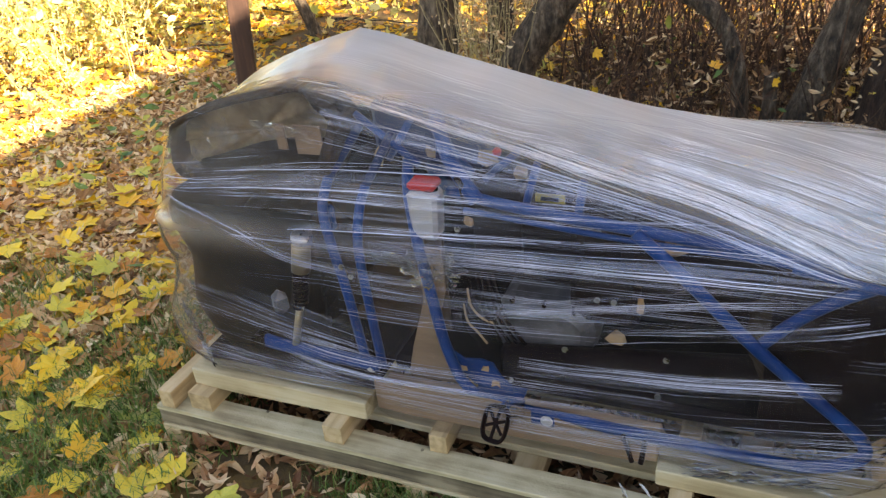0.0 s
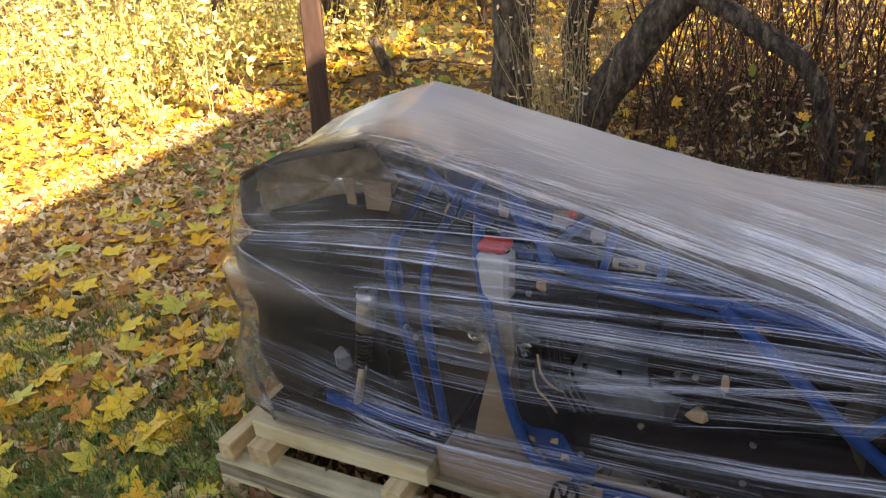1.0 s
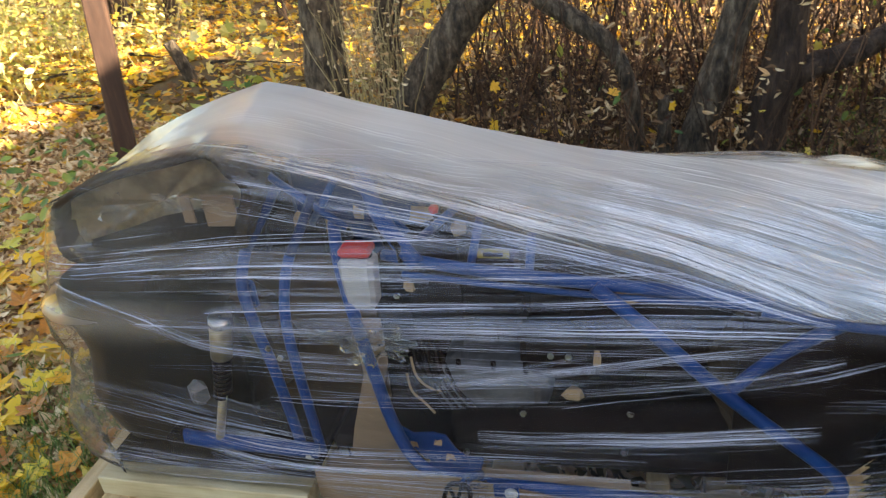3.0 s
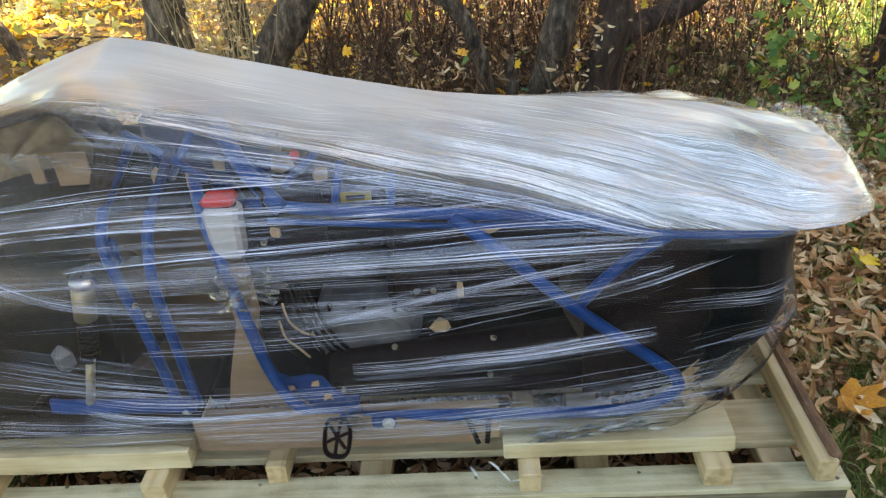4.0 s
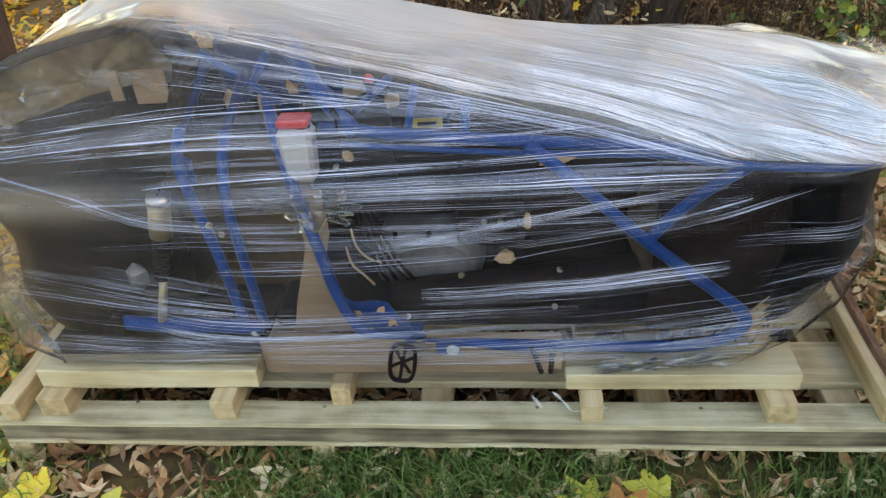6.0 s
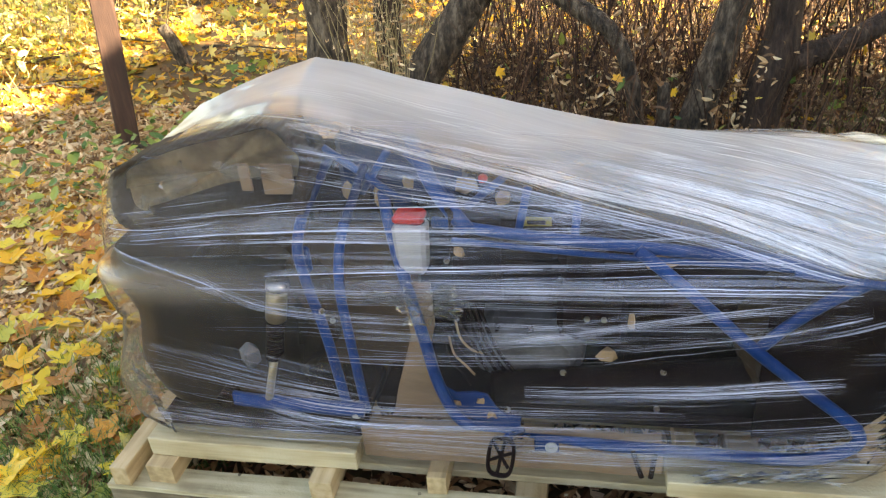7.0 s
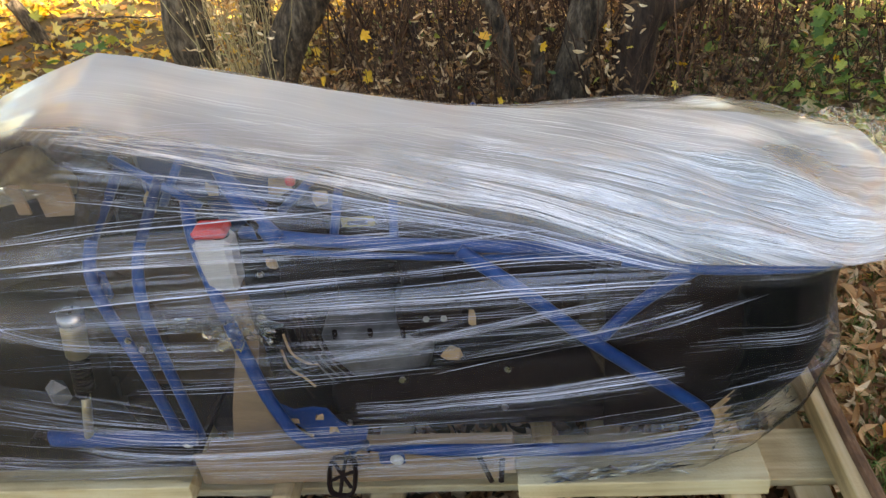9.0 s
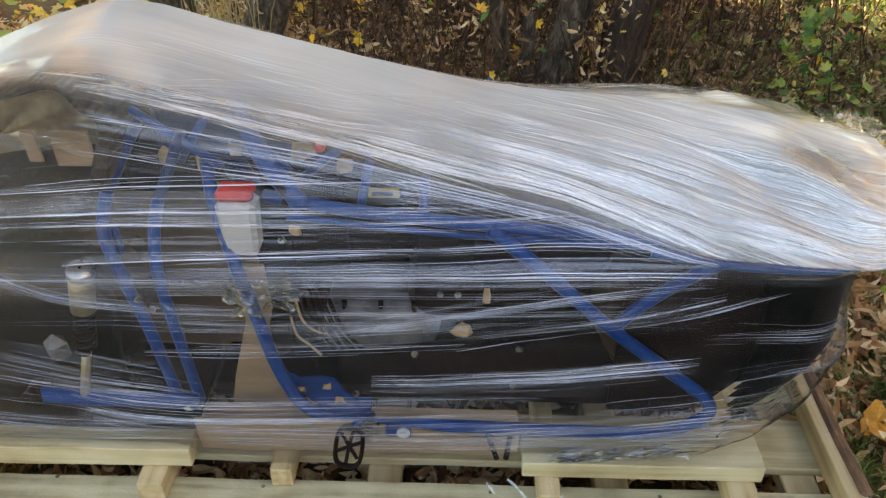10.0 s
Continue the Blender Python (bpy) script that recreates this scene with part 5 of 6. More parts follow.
bmesh.ops.solidify(inner, geom=inner.faces[:], thickness=0.005)
part("rear_side_panel", inner, M_BLACK, quad, "black plastic side panel behind the frame loop")
build_film()


# ---- trees, post and brush ----
def build_tree(base, bends, r, r2, limbs, label, lean_top):
    t = thing("tree", label, "tree", "trees of the thicket")
    x, y = base
    z = height(x, y)
    pts = [(x, y, z - 0.1)] + [(x + dx, y + dy, z + dz) for dx, dy, dz in bends]
    body = tube(catmull(pts, 8), r, 20, r2=r2, ridges=r * 0.16)
    spine = catmull(pts, 8)
    for v in body.verts:
        axis = min(spine, key=lambda p: (p - v.co).length)
        root = math.exp(-max(0.0, v.co.z - z) / 0.16)
        lump = 0.6 + 0.8 * noise.noise(Vector((v.co.x * 16, v.co.y * 16, 3)))
        v.co.xy += (v.co.xy - axis.xy) * 0.55 * root * lump + (v.co.xy - axis.xy) * 0.14 * noise.noise(v.co * 5)
    bark = M_DARKBARK if "dark" in label else M_BARK
    part("trunk", body, bark, t, smooth=True)
    for pts2, ra, rb in limbs:
        part("limb", tube(catmull([(x + a, y + b, z + c) for a, b, c in pts2], 8), ra, 12, r2=rb, ridges=ra * 0.15), bark, t, smooth=True)
    tx, ty, tz = lean_top
    verts, faces = [], []
    for k in range(420):
        c = Vector((x + tx, y + ty, z + tz)) + Vector((random.gauss(0, 0.9), random.gauss(0, 0.9), random.gauss(0, 0.7)))
        add_leaf(verts, faces, LEAF_PLAIN, c, random.uniform(0.07, 0.13), 1.2)
    crown = new("crown", plain_mesh("crown", verts, faces, M_LITTER))
    crown.parent = t
    return t


def maple_outline():
    lobes = [(90, 1.0), (76, 0.74), (62, 0.56), (50, 0.78), (38, 0.92), (24, 0.68), (10, 0.50), (-6, 0.66), (-18, 0.68), (-40, 0.45), (-66, 0.40), (-90, 0.30)]
    right = [(r * math.cos(radians(a)), r * math.sin(radians(a))) for a, r in lobes]
    left = [(-x, y) for x, y in right[1:-1]][::-1]
    return right + left


def leaf_shape(ring, curl, fold, seed):
    """Points and faces of a leaf about 2 across, cupped and creased."""
    pts = [(0, 0, 0.0)]
    for x, y in ring:
        d = math.hypot(x, y)
        pts.append((x, y, curl * d * d + fold * abs(x) + 0.14 * noise.noise(Vector((x * 2, y * 2, seed)))))
    n = len(ring)
    return pts, [(0, 1 + k, 1 + (k + 1) % n) for k in range(n)]


MAPLE = maple_outline()
LEAF_MAPLE = [leaf_shape(MAPLE, c, f, s) for c, f, s in ((0.12, 0.05, 1), (-0.1, 0.12, 2), (0.25, -0.1, 3), (0.05, 0.25, 4))]
LONG = [(0, 1.0), (0.12, 0.78), (0.22, 0.52), (0.31, 0.12), (0.27, -0.3), (0.15, -0.65), (0.03, -0.9), (-0.05, -0.88), (-0.17, -0.6), (-0.28, -0.25), (-0.30, 0.15), (-0.20, 0.56), (-0.10, 0.8)]
LEAF_LONG = [leaf_shape(LONG, c, f, s) for c, f, s in ((0.35, 0.6, 1), (0.5, -0.5, 2), (-0.4, 0.9, 3), (0.2, 0.4, 4), (0.6, 0.15, 5))]
OVAL = [(0, 1.0), (0.35, 0.5), (0.45, 0.0), (0.3, -0.6), (0, -0.9), (-0.3, -0.6), (-0.45, 0.0), (-0.35, 0.5)]
LEAF_CURL = [leaf_shape(LONG, c, f, s) for c, f, s in ((0.55, 0.45, 1), (-0.5, 0.55, 2), (0.6, -0.35, 3), (-0.35, -0.6, 4), (0.3, 0.75, 5), (0.8, 0.1, 6))]
LEAF_PLAIN = [leaf_shape(OVAL, c, f, s) for c, f, s in ((0.15, 0.2, 1), (-0.2, 0.15, 2), (0.3, -0.1, 3))]


def add_leaf(verts, faces, shapes, at, size, tilt):
    pts, fs = random.choice(shapes)
    m = Matrix.Translation(at) @ Euler((random.gauss(0, tilt), random.gauss(0, tilt), random.uniform(0, 6.283))).to_matrix().to_4x4()
    o = len(verts)
    verts.extend(tuple(m @ (Vector(p) * size * 0.5)) for p in pts)
    faces.extend(tuple(o + k for k in f) for f in fs)


TREES = [
    ((-0.31, 2.72), [(0.0, 0, 0.3), (0.0, 0.02, 0.65), (-0.03, 0.05, 1.2), (-0.1, 0.1, 2.6), (-0.1, 0.2, 4.5)], 0.105, 0.06, [([(0.02, 0.02, 0.35), (0.06, 0.06, 0.7), (0.04, 0.1, 1.3), (0.1, 0.1, 2.2)], 0.07, 0.05)], "grey-barked split thicket tree wound with dead vines", (0, 0.4, 4.8)),
    ((-0.02, 2.95), [(-0.02, 0.05, 0.5), (0.10, 0.1, 1.0), (0.3, 0.2, 2.4), (0.5, 0.3, 4.2)], 0.08, 0.05, [], "dark crooked tree behind the split one", (0.5, 0.4, 4.6)),
    ((0.08, 2.40), [(0.12, 0.0, 0.22), (0.29, 0.0, 0.48), (0.44, 0.0, 0.68), (0.60, 0.02, 0.92), (0.8, 0.2, 1.8), (0.9, 0.3, 4.4)], 0.095, 0.07, [([(0.50, 0.01, 0.80), (0.62, -0.06, 0.81), (0.74, -0.10, 0.75), (0.89, -0.10, 0.65), (1.04, -0.10, 0.54), (1.12, -0.10, 0.39), (1.16, -0.08, 0.2), (1.18, -0.06, -0.08)], 0.05, 0.032)], "leaning grey-brown tree with a low arching limb", (1.0, 0.4, 4.8)),
    ((1.47, 2.30), [(0.06, 0.0, 0.28), (0.16, 0.0, 0.66), (0.25, 0.05, 1.1), (0.3, 0.2, 2.0), (0.3, 0.2, 4.2)], 0.072, 0.05, [], "slim grey leaning tree with lichen", (0.4, 0.3, 4.6)),
    ((1.75, 2.30), [(0.02, 0.0, 0.2), (0.06, 0.0, 0.45), (0.08, 0.02, 0.70), (0.18, 0.1, 1.4), (0.3, 0.2, 4.3)], 0.085, 0.06, [([(0.05, 0.0, 0.34), (0.16, 0.0, 0.43), (0.38, 0.0, 0.52), (0.7, 0.05, 0.75), (1.0, 0.1, 1.2)], 0.055, 0.035)], "forked dark tree standing in the brush", (0.5, 0.3, 4.7)),
    ((3.19, 2.6), [(0.0, 0.0, 0.3), (0.01, 0.02, 0.9), (0.05, 0.1, 4.4)], 0.08, 0.06, [], "dark straight tree at the edge of the grass", (0.1, 0.2, 4.8)),
]
for row in TREES:
    build_tree(*row)
FAR = [(-5.42, 6.0, 0.10), (-5.0, 6.4, 0.07), (-3.72, 6.0, 0.12), (-3.35, 6.3, 0.08), (-6.6, 7.5, 0.09), (-2.6, 7.4, 0.08), (-8.2, 9.0, 0.12)]
for k in range(30):
    x, y, r = FAR[k] if k < len(FAR) else (random.uniform(-5, 11), random.uniform(5.0, 11), random.uniform(0.03, 0.10))
    z = height(x, y)
    t = thing("far_tree", "slim brown tree trunk deeper in the wood", "tree", "far trees")
    part("trunk", tube(catmull([(x, y, z - 0.1), (x + random.gauss(0, 0.05), y, 1.0), (x + random.gauss(0, 0.2), y, 2.5), (x + random.gauss(0, 0.4), y, 5)], 5), r, 10, r2=r * 0.6, ridges=r * 0.12), M_DARKBARK, t, smooth=True)
    # crowns above the view, added to dapple the wood floor with shade
    verts, faces = [], []
    for _ in range(260):
        add_leaf(verts, faces, LEAF_PLAIN, Vector((x + random.gauss(0, 1.0), y + random.gauss(0, 1.0), 3.6 + abs(random.gauss(0, 1.3)))), random.uniform(0.2, 0.34), 1.2)
    new("crown", plain_mesh("crown", verts, faces, M_LITTER)).parent = t

# three trees out of view, added only for the shade they cast
for x, y in ((7.6, 2.9), (9.0, 3.4), (8.2, 4.6)):
    z, r = height(x, y), random.uniform(0.07, 0.13)
    t = thing("far_tree", "unseen leafy tree added to dapple the wood floor with shade", "tree", "trees by the house")
    part("trunk", tube(catmull([(x, y, z - 0.1), (x + random.gauss(0, 0.05), y, 1.2), (x + random.gauss(0, 0.2), y, 3.0), (x + random.gauss(0, 0.3), y, 6.5)], 5), r, 10, r2=r * 0.4, ridges=r * 0.12), M_BARK, t, smooth=True)
    verts, faces = [], []
    for _ in range(1000):
        add_leaf(verts, faces, LEAF_PLAIN, Vector((x + random.gauss(0, 1.1), y + random.gauss(0, 0.9), random.uniform(4.2, 7.6))), random.uniform(0.2, 0.36), 1.2)
    new("crown", plain_mesh("crown", verts, faces, M_LITTER)).parent = t

bm = box(-0.055, 0.055, -0.05, 0.05, -0.25, 2.6, 0.006, 0.003, cuts=20)
bmesh.ops.transform(bm, matrix=pose(-1.40, 2.43, 0, 0, 4.6, 32), verts=bm.verts)
tagged(part("post", bm, M_POST), "brown-stained square timber post leaning in the ground", "post")
bm = tube(catmull([(-1.80, 3.90, -0.05), (-1.84, 3.88, 0.12), (-1.90, 3.86, 0.28)], 5), 0.05, 12, r2=0.04, ridges=0.006)
tagged(part("stump", bm, M_BARK, None, "", True), "short broken grey stump among the leaves", "stump")
bm = tube(catmull([(1.365, 2.3, -0.05), (1.365, 2.3, 0.12), (1.36, 2.3, 0.29)], 5), 0.03, 12, r2=0.026, ridges=0.004)
tagged(part("stump", bm, M_BARK, None, "", True), "thin cut grey stump in the brush", "stump")


def free(x, y):
    return not (-0.02 < x < 1.93 and -0.02 < y < 1.02)


def scatter(count, area, sizes, shapes, keep=lambda x, y: True, lift=0.02):
    out = []
    while len(out) < count:
        x, y = random.uniform(*area[0]), random.uniform(*area[1])
        if keep(x, y):
            out.append(Vector((x, y, height(x, y) + random.uniform(0.004, lift))))
    return out


def stems(name, count, area, tall, thick, material, label, bend=0.25, sides=4):
    verts, faces = [], []
    tips = []
    for _ in range(count):
        x, y = random.uniform(*area[0]), random.uniform(*area[1])
        h, r = random.uniform(*tall), random.uniform(*thick)
        p, way = Vector((x, y, height(x, y) - 0.03)), Vector((random.gauss(0, bend), random.gauss(0, bend), 1)).normalized()
        segs = 5
        for s in range(segs + 1):
            o = len(verts)
            rr = r * (1 - 0.6 * s / segs)
            for k in range(sides):
                g = 2 * math.pi * k / sides
                verts.append((p.x + rr * math.cos(g), p.y + rr * math.sin(g), p.z))
            if s:
                for k in range(sides):
                    faces.append((o - sides + k, o - sides + (k + 1) % sides, o + (k + 1) % sides, o + k))
                tips.append(p.copy())
            way = (way + Vector((random.gauss(0, 0.10), random.gauss(0, 0.10), 0))).normalized()
            p = p + way * (h / segs)
    tagged(new(name, plain_mesh(name, verts, faces, material)), label, "brush", kind="stuff")
    return tips


def leaves_at(name, places, shapes, sizes, tilt, material, label, category):
    verts, faces = [], []
    for p in places:
        add_leaf(verts, faces, shapes, p, random.uniform(*sizes), tilt)
    return tagged(new(name, plain_mesh(name, verts, faces, material)), label, category, kind="stuff")


def near(tips, count, spread=0.05, low=0.0, high=9.0):
    tips = [p for p in tips if low < p.z < high]
    return [random.choice(tips) + Vector((random.gauss(0, spread), random.gauss(0, spread), random.gauss(0, spread))) for _ in range(count)]


tips = stems("brush_stems", 560, ((0.3, 2.85), (2.65, 4.4)), (0.5, 1.8), (0.0015, 0.007), M_STEM, "dense reddish-brown bare brush stems", 0.26)
tips += stems("brush_stems", 130, ((0.5, 3.0), (2.0, 2.6)), (0.4, 1.3), (0.0015, 0.0045), M_STEM, "reddish-brown bare brush stems at the edge", 0.28)
tips += stems("brush_stems", 40, ((2.7, 3.6), (2.3, 3.4)), (0.5, 1.4), (0.002, 0.004), M_STEM, "scattered reddish-brown stems by the grass", 0.35)
tips += stems("brush_twigs", 1500, ((0.3, 3.0), (1.95, 4.0)), (0.15, 0.7), (0.0008, 0.0022), M_STEM, "thin tangled dead twigs", 0.8)
leaves_at("hanging_dry_leaves", near(tips, 3400, 0.06, 0.02, 1.0), LEAF_LONG, (0.018, 0.055), 1.3, M_HANG, "curled tan leaves hanging in the brush, colour darkened for shade", "leaves")
hearts = near(tips, 130, 0.04, 0.06, 0.75)
leaves_at("withered_clumps", [random.choice(hearts) + Vector((random.gauss(0, 0.022), random.gauss(0, 0.022), random.gauss(-0.01, 0.04))) for _ in range(1500)], LEAF_CURL, (0.02, 0.06), 1.4, M_DRY, "clumps of shrivelled pale tan leaves on the brush", "leaves")
leaves_at("brush_litter", scatter(7000, ((0.2, 3.2), (1.9, 4.0)), None, None, lift=0.10), LEAF_CURL, (0.03, 0.07), 0.9, M_HANG, "deep brown litter of curled leaves under the brush, darkened for shade", "fallen leaves")
leaves_at("brush_yellow_leaves", near(tips, 170, 0.08, 0.1, 1.3), LEAF_MAPLE, (0.04, 0.08), 1.0, M_LITTER, "yellow leaves caught in the brush", "leaves")
leaves_at("brush_green_leaves", near(tips, 130, 0.06, 0.0, 0.5), LEAF_PLAIN, (0.03, 0.07), 0.7, M_GREEN, "small green leaves in the brush", "leaves")
vines = stems("dead_vines", 110, ((-0.12, 0.25), (2.3, 2.6)), (0.4, 1.0), (0.0015, 0.003), M_STRAW, "pale dead vine stalks by the trunks", 0.10)
leaves_at("vine_leaves", near(vines, 700, 0.03), LEAF_CURL, (0.015, 0.045), 1.0, M_DRY, "tan curled leaves on dead vines", "leaves")
weeds = stems("tall_weeds", 700, ((-13, -2.4), (2.2, 11)), (0.4, 1.4), (0.002, 0.004), M_STRAW, "pale tall weed stalks in the sun", 0.2)
leaves_at("weed_leaves", near(weeds, 6000, 0.07), LEAF_LONG, (0.03, 0.08), 1.3, M_WEED, "sunlit pale yellow weed leaves", "leaves")
edge = stems("tall_weeds", 240, ((-5.2, -2.5), (2.3, 5.2)), (0.4, 1.2), (0.002, 0.0045), M_STRAW, "thicket of pale sunlit weed stalks", 0.4)
leaves_at("weed_leaves", near(edge, 5600, 0.06), LEAF_LONG + LEAF_PLAIN, (0.03, 0.09), 1.3, M_WEED, "pale yellow leaves on sunlit weeds", "leaves")
twigs = stems("wood_twigs", 110, ((-5, 0.2), (3.6, 9.0)), (0.3, 1.2), (0.0015, 0.004), M_STEM, "thin saplings and twigs in the wood", 0.25)
leaves_at("sapling_leaves", near(twigs, 260, 0.06), LEAF_MAPLE, (0.05, 0.10), 0.9, M_LITTER, "yellow leaves on saplings", "leaves")
ivy = [Vector((random.gauss(2.42, 0.07), random.gauss(2.0, 0.06), random.uniform(0.05, 0.75))) for _ in range(130)]
leaves_at("ivy_clump", ivy, LEAF_MAPLE, (0.05, 0.09), 0.6, M_GREEN, "bright green lobed creeper leaves on the brush", "creeper")
low_green = [Vector((random.uniform(2.15, 4.6), random.triangular(0.7, 3.4, 2.6), random.uniform(0.0, 0.09))) for _ in range(560)]
leaves_at("ground_weeds", low_green, LEAF_PLAIN + LEAF_LONG, (0.03, 0.08), 0.9, M_GREEN, "green broad-leaved weeds at the wood's edge", "weeds")
low_left = [Vector((random.gauss(-1.15, 0.4), random.gauss(2.0, 0.45), random.uniform(0.02, 0.16))) for _ in range(230)]
leaves_at("seedlings", low_left, LEAF_PLAIN, (0.05, 0.09), 0.4, M_GREEN, "green seedlings among fallen leaves", "weeds")
for k in range(9):
    x, y, g = random.uniform(-3.2, -0.4), random.uniform(2.2, 4.6), random.uniform(-0.5, 0.5)
    n, h = random.uniform(0.4, 0.9), height(x, y)
    pts = [(x + n * (s / 5 - 0.5) * math.cos(g), y + n * (s / 5 - 0.5) * math.sin(g) + random.gauss(0, 0.02), h + 0.035 + 0.03 * random.random()) for s in range(6)]
    tagged(part("fallen_branch", tube(catmull(pts, 4), random.uniform(0.006, 0.016), 7, r2=0.003, ridges=0.002), M_BARK, None, "", True), "dead grey branch lying on the fallen leaves", "branch", "fallen branches")
broad = scatter(170, ((2.2, 4.2), (0.7, 3.0)), None, None, lambda x, y: random.random() < 0.3 * y, 0.09)
leaves_at("broad_leaves", broad, LEAF_PLAIN + LEAF_MAPLE, (0.08, 0.14), 0.5, M_PALEGREEN, "broad yellow-green leaves fading among the weeds", "leaves")
rank = stems("rank_weeds", 150, ((2.3, 4.8), (1.4, 2.35)), (0.08, 0.24), (0.001, 0.0025), M_GRASS, "thin green weed stalks at the wood's edge", 0.4)
leaves_at("rank_weed_leaves", near(rank, 650, 0.03), LEAF_PLAIN + LEAF_LONG, (0.02, 0.06), 0.8, M_GREEN, "green leaves on rank weeds", "weeds")
sprigs = [Vector((random.gauss(-0.78, 0.12), random.gauss(2.75, 0.08), random.uniform(0.3, 0.62))) for _ in range(26)]
leaves_at("yellow_sprig", sprigs, LEAF_MAPLE, (0.06, 0.11), 0.8, M_WEED, "yellow-green leaves on a thin sapling", "sprig")
tuft = [Vector((random.gauss(-0.62, 0.07), random.gauss(2.5, 0.05), random.uniform(0.1, 0.4))) for _ in range(22)]
leaves_at("green_sprig", tuft, LEAF_MAPLE, (0.06, 0.10), 0.5, M_GREEN, "dark green maple sprig by the split tree", "sprig")


# ---- fallen leaves and grass ----
leaves_at("leaf_litter", scatter(26000, ((-9, 7), (0.3, 14.0)), None, None, lambda x, y: free(x, y) and random.random() < (1.0 if x < 0.2 or y > 3.8 else 0.12)), LEAF_MAPLE, (0.05, 0.11), 0.40, M_LITTER, "thick carpet of fallen yellow maple leaves", "fallen leaves")
leaves_at("far_litter", scatter(15000, ((-8, 6), (2.8, 13)), None, None, lambda x, y: x < 0.4 or y > 4.0 or random.random() < 0.3), LEAF_LONG, (0.05, 0.12), 0.6, M_LITTER, "tangled yellow and tan leaves on the wood floor", "fallen leaves")
leaves_at("leaf_litter", scatter(14000, ((-16, -2.4), (1.2, 14.0)), None, None), LEAF_MAPLE, (0.06, 0.13), 0.45, M_LITTER, "sunlit carpet of fallen yellow leaves", "fallen leaves")
leaves_at("leaf_litter", scatter(5500, ((-5.6, -2.1), (0.8, 5.2)), None, None), LEAF_MAPLE, (0.07, 0.14), 0.4, M_LITTER, "dense sunlit yellow leaves at the weeds", "fallen leaves")
leaves_at("leaf_litter", scatter(2300, ((-2.8, 0.1), (-0.6, 2.2)), None, None, lambda x, y: free(x, y) and random.random() < 0.25 + 0.5 * (y + 0.6)), LEAF_MAPLE, (0.09, 0.16), 0.22, M_LITTER, "scattered fallen yellow maple leaves on grass", "fallen leaves")
leaves_at("dry_litter", scatter(18000, ((-2.6, 0.25), (-0.6, 3.0)), None, None, lambda x, y: free(x, y) and random.random() < 0.15 + 0.9 * (y + 0.3)), LEAF_LONG + LEAF_PLAIN, (0.05, 0.10), 0.4, M_DRY, "curled tan leaves between maple leaves", "fallen leaves")
leaves_at("dry_litter", scatter(19000, ((0.0, 4.6), (0.0, 2.9)), None, None, lambda x, y: random.random() < (0.16 if x > 1.93 and y < 0.28 else 0.25 if x < 2.1 and y > 1.7 else 0.5 if x > 2.9 else 1.0), 0.05), LEAF_CURL * 2 + LEAF_LONG, (0.032, 0.08), 0.8, M_TAN, "deep litter of curled tan leaves", "fallen leaves")
leaves_at("dry_litter", scatter(2600, ((1.90, 2.7), (0.25, 1.6)), None, None, lambda x, y: True, 0.07), LEAF_CURL + LEAF_LONG, (0.035, 0.085), 0.7, M_TAN, "heaped curled tan leaves at the pallet's end", "fallen leaves")
leaves_at("dry_litter", scatter(3000, ((-0.1, 2.6), (-0.8, 0.0)), None, None, lambda x, y: y < -0.03, 0.035), LEAF_CURL * 2 + LEAF_LONG, (0.032, 0.072), 0.6, M_TAN, "loose tan leaves on the grass in front of the pallet", "fallen leaves")


def grass(name, count, area, keep, tall=(0.03, 0.085), wide=(0.0012, 0.0024)):
    verts, faces = [], []
    for p in scatter(count, area, None, None, keep, 0.006):
        h, w, g = random.uniform(*tall), random.uniform(*wide), random.uniform(0, 6.283)
        lean = Vector((random.gauss(0, 0.45), random.gauss(0, 0.45), 0)) * h
        s = Vector((math.cos(g) * w, math.sin(g) * w, 0))
        o = len(verts)
        mid, tip = p + lean * 0.4 + Vector((0, 0, h * 0.6)), p + lean * 1.2 + Vector((0, 0, h * 0.85))
        verts.extend(tuple(v) for v in (p - s, p + s, mid + s * 0.8, mid - s * 0.8, tip))
        faces.extend([(o, o + 1, o + 2, o + 3), (o + 3, o + 2, o + 4)])
    return tagged(new(name, plain_mesh(name, verts, faces, M_GRASS)), "short green lawn grass between leaves", "grass", kind="stuff")


def patchy(x, y):
    return noise.noise(Vector((x * 1.6, y * 1.6, 9))) > random.uniform(-0.6, 0.35)


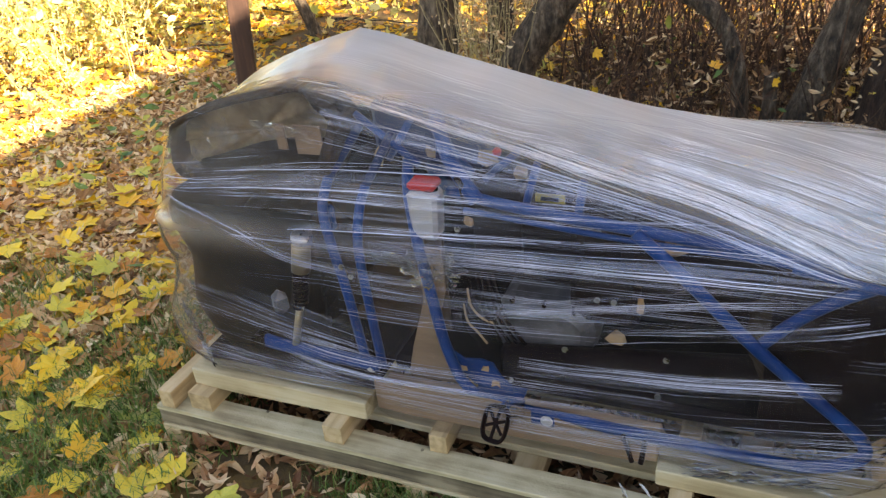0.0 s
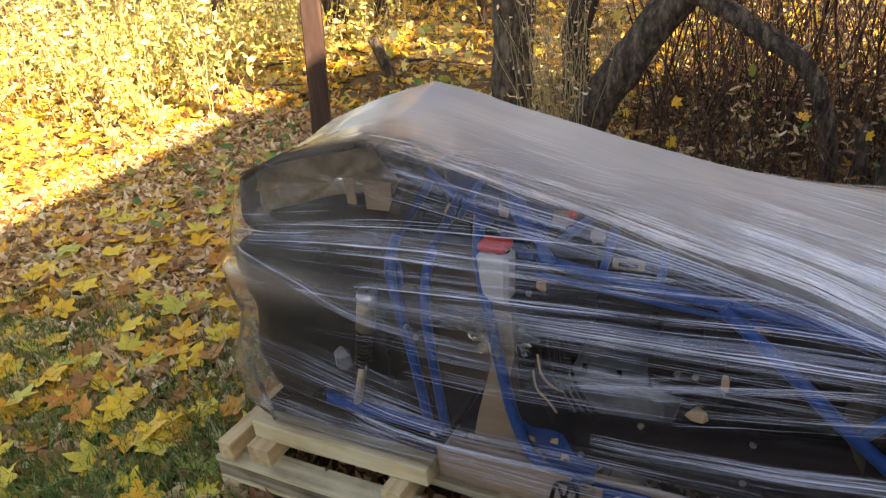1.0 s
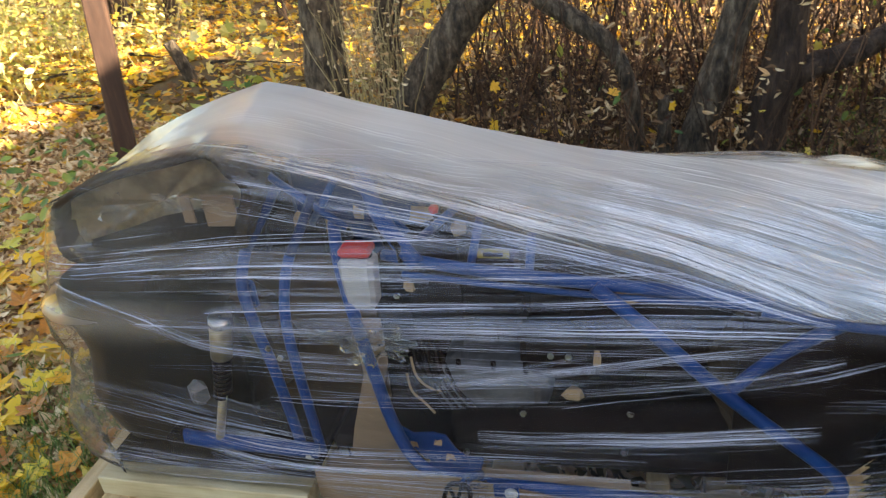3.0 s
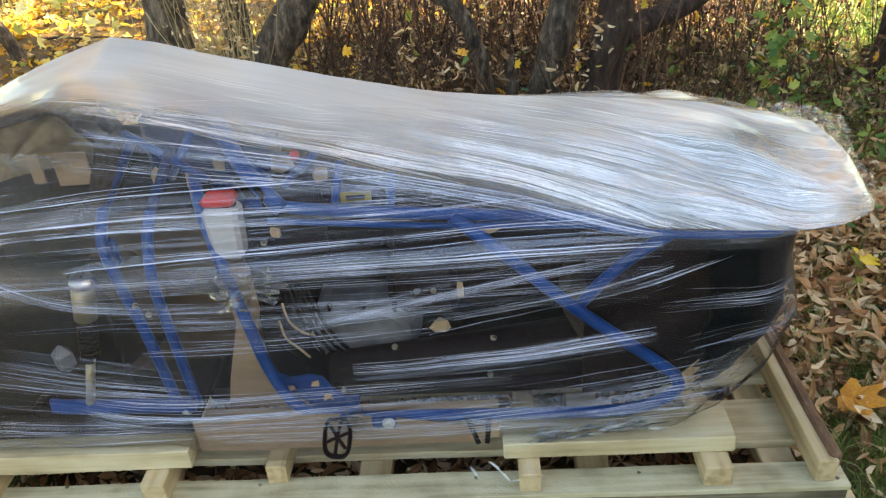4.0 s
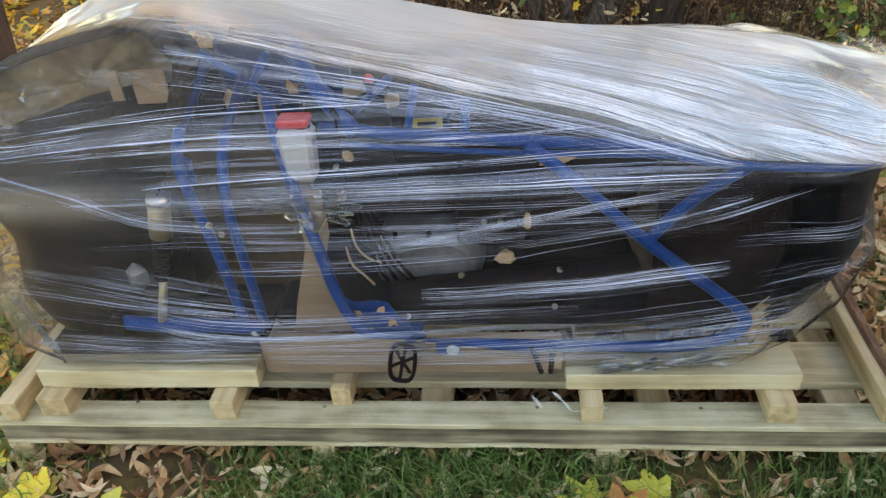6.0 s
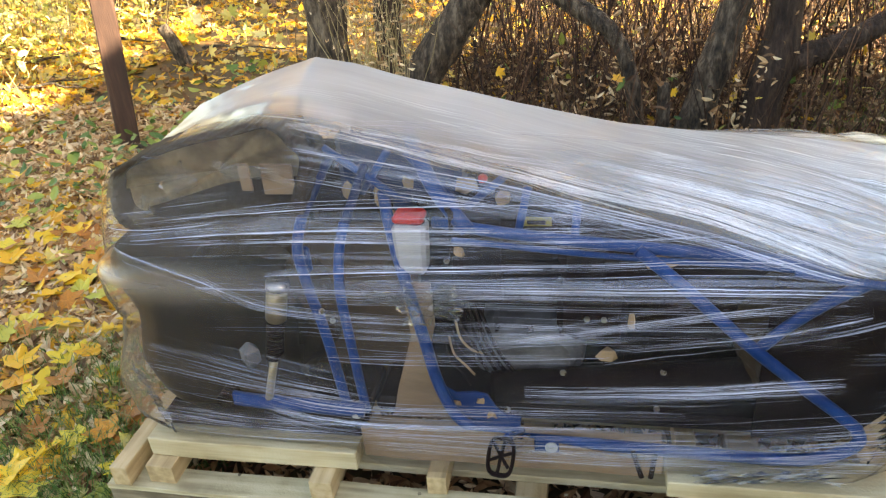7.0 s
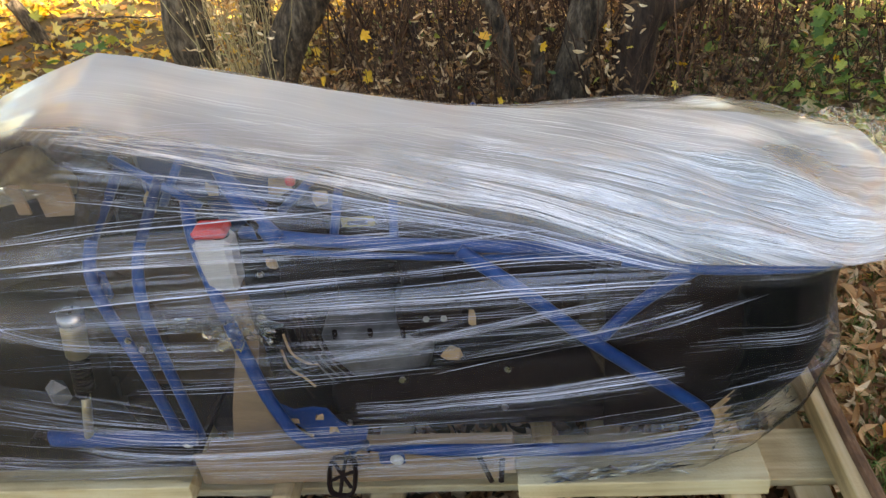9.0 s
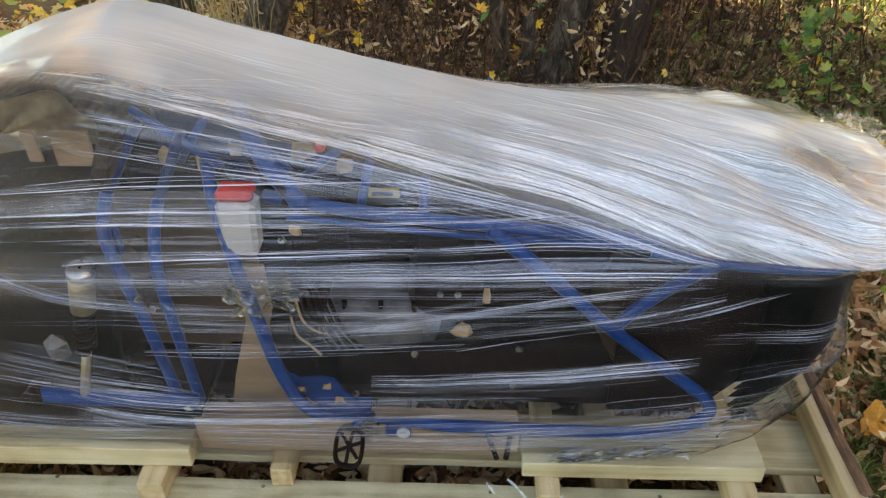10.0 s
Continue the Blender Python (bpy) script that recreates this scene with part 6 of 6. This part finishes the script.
grass("grass", 20000, ((-1.6, 0.2), (-0.9, 0.7)), lambda x, y: patchy(x, y) and random.random() < 0.9 - y)
grass("grass", 24000, ((0.2, 2.0), (-0.9, 0.05)), patchy)
grass("grass", 48000, ((1.88, 4.8), (-0.7, 2.9)), lambda x, y: (patchy(x, y) or random.random() < 0.3) and random.random() < (1.0 if y < 0.5 else 0.45))

grass("grass", 1800, ((2.2, 5.0), (1.5, 3.4)), lambda x, y: patchy(x, y) and free(x, y), (0.06, 0.17), (0.002, 0.004))
grass("grass", 26000, ((2.9, 9.0), (2.9, 8.0)), patchy, (0.04, 0.14), (0.003, 0.006))


def fading(x, y):
    """The yard in front thins out with distance from the pallet."""
    d = math.hypot(max(0.0, abs(x - 0.5) - 2.2), max(0.0, -0.5 - y))
    return y < -0.3 and random.random() < 1 - d / 4.5


grass("grass", 42000, ((-5, 5.1), (-4.2, 0.0)), lambda x, y: fading(x, y) and patchy(x, y))
leaves_at("dry_litter", scatter(2600, ((-5, 5), (-4.2, 0.0)), None, None, lambda x, y: y < -0.8 and fading(x, y)), LEAF_LONG + LEAF_PLAIN, (0.05, 0.10), 0.3, M_DRY, "loose tan leaves across the yard", "fallen leaves")
leaves_at("leaf_litter", scatter(1500, ((-5, 2.5), (-4.2, 0.5)), None, None, lambda x, y: free(x, y) and fading(x, y) and random.random() < (1.0 if x < 0 else 0.3)), LEAF_MAPLE, (0.09, 0.16), 0.2, M_LITTER, "scattered yellow maple leaves across the yard", "fallen leaves")

MAPLE_MESHES = [plain_mesh("maple_leaf", [tuple(Vector(p) * 0.5) for p in pts], fs, M_MAPLE) for pts, fs in LEAF_MAPLE]
SPOTS = [(2.05, 0.32), (2.34, 0.92)]
while len(SPOTS) < 300:
    x, y = random.uniform(-1.9, 0.02), random.uniform(-0.6, 1.5)
    if len(SPOTS) > 262:
        x, y = random.uniform(0.0, 2.0), random.uniform(-0.6, -0.06)
    if free(x, y):
        SPOTS.append((x, y))
for k, (x, y) in enumerate(SPOTS):
    leaf = new("maple_leaf", MAPLE_MESHES[k % 4])
    leaf.parent = ground
    leaf.matrix_basis = pose(x, y, height(x, y) + random.uniform(0.022, 0.045) + (0.03 if k < 2 else 0), random.gauss(0, 10), random.gauss(0, 10), random.uniform(0, 360)) @ Matrix.Scale(random.uniform(0.12, 0.185), 4)
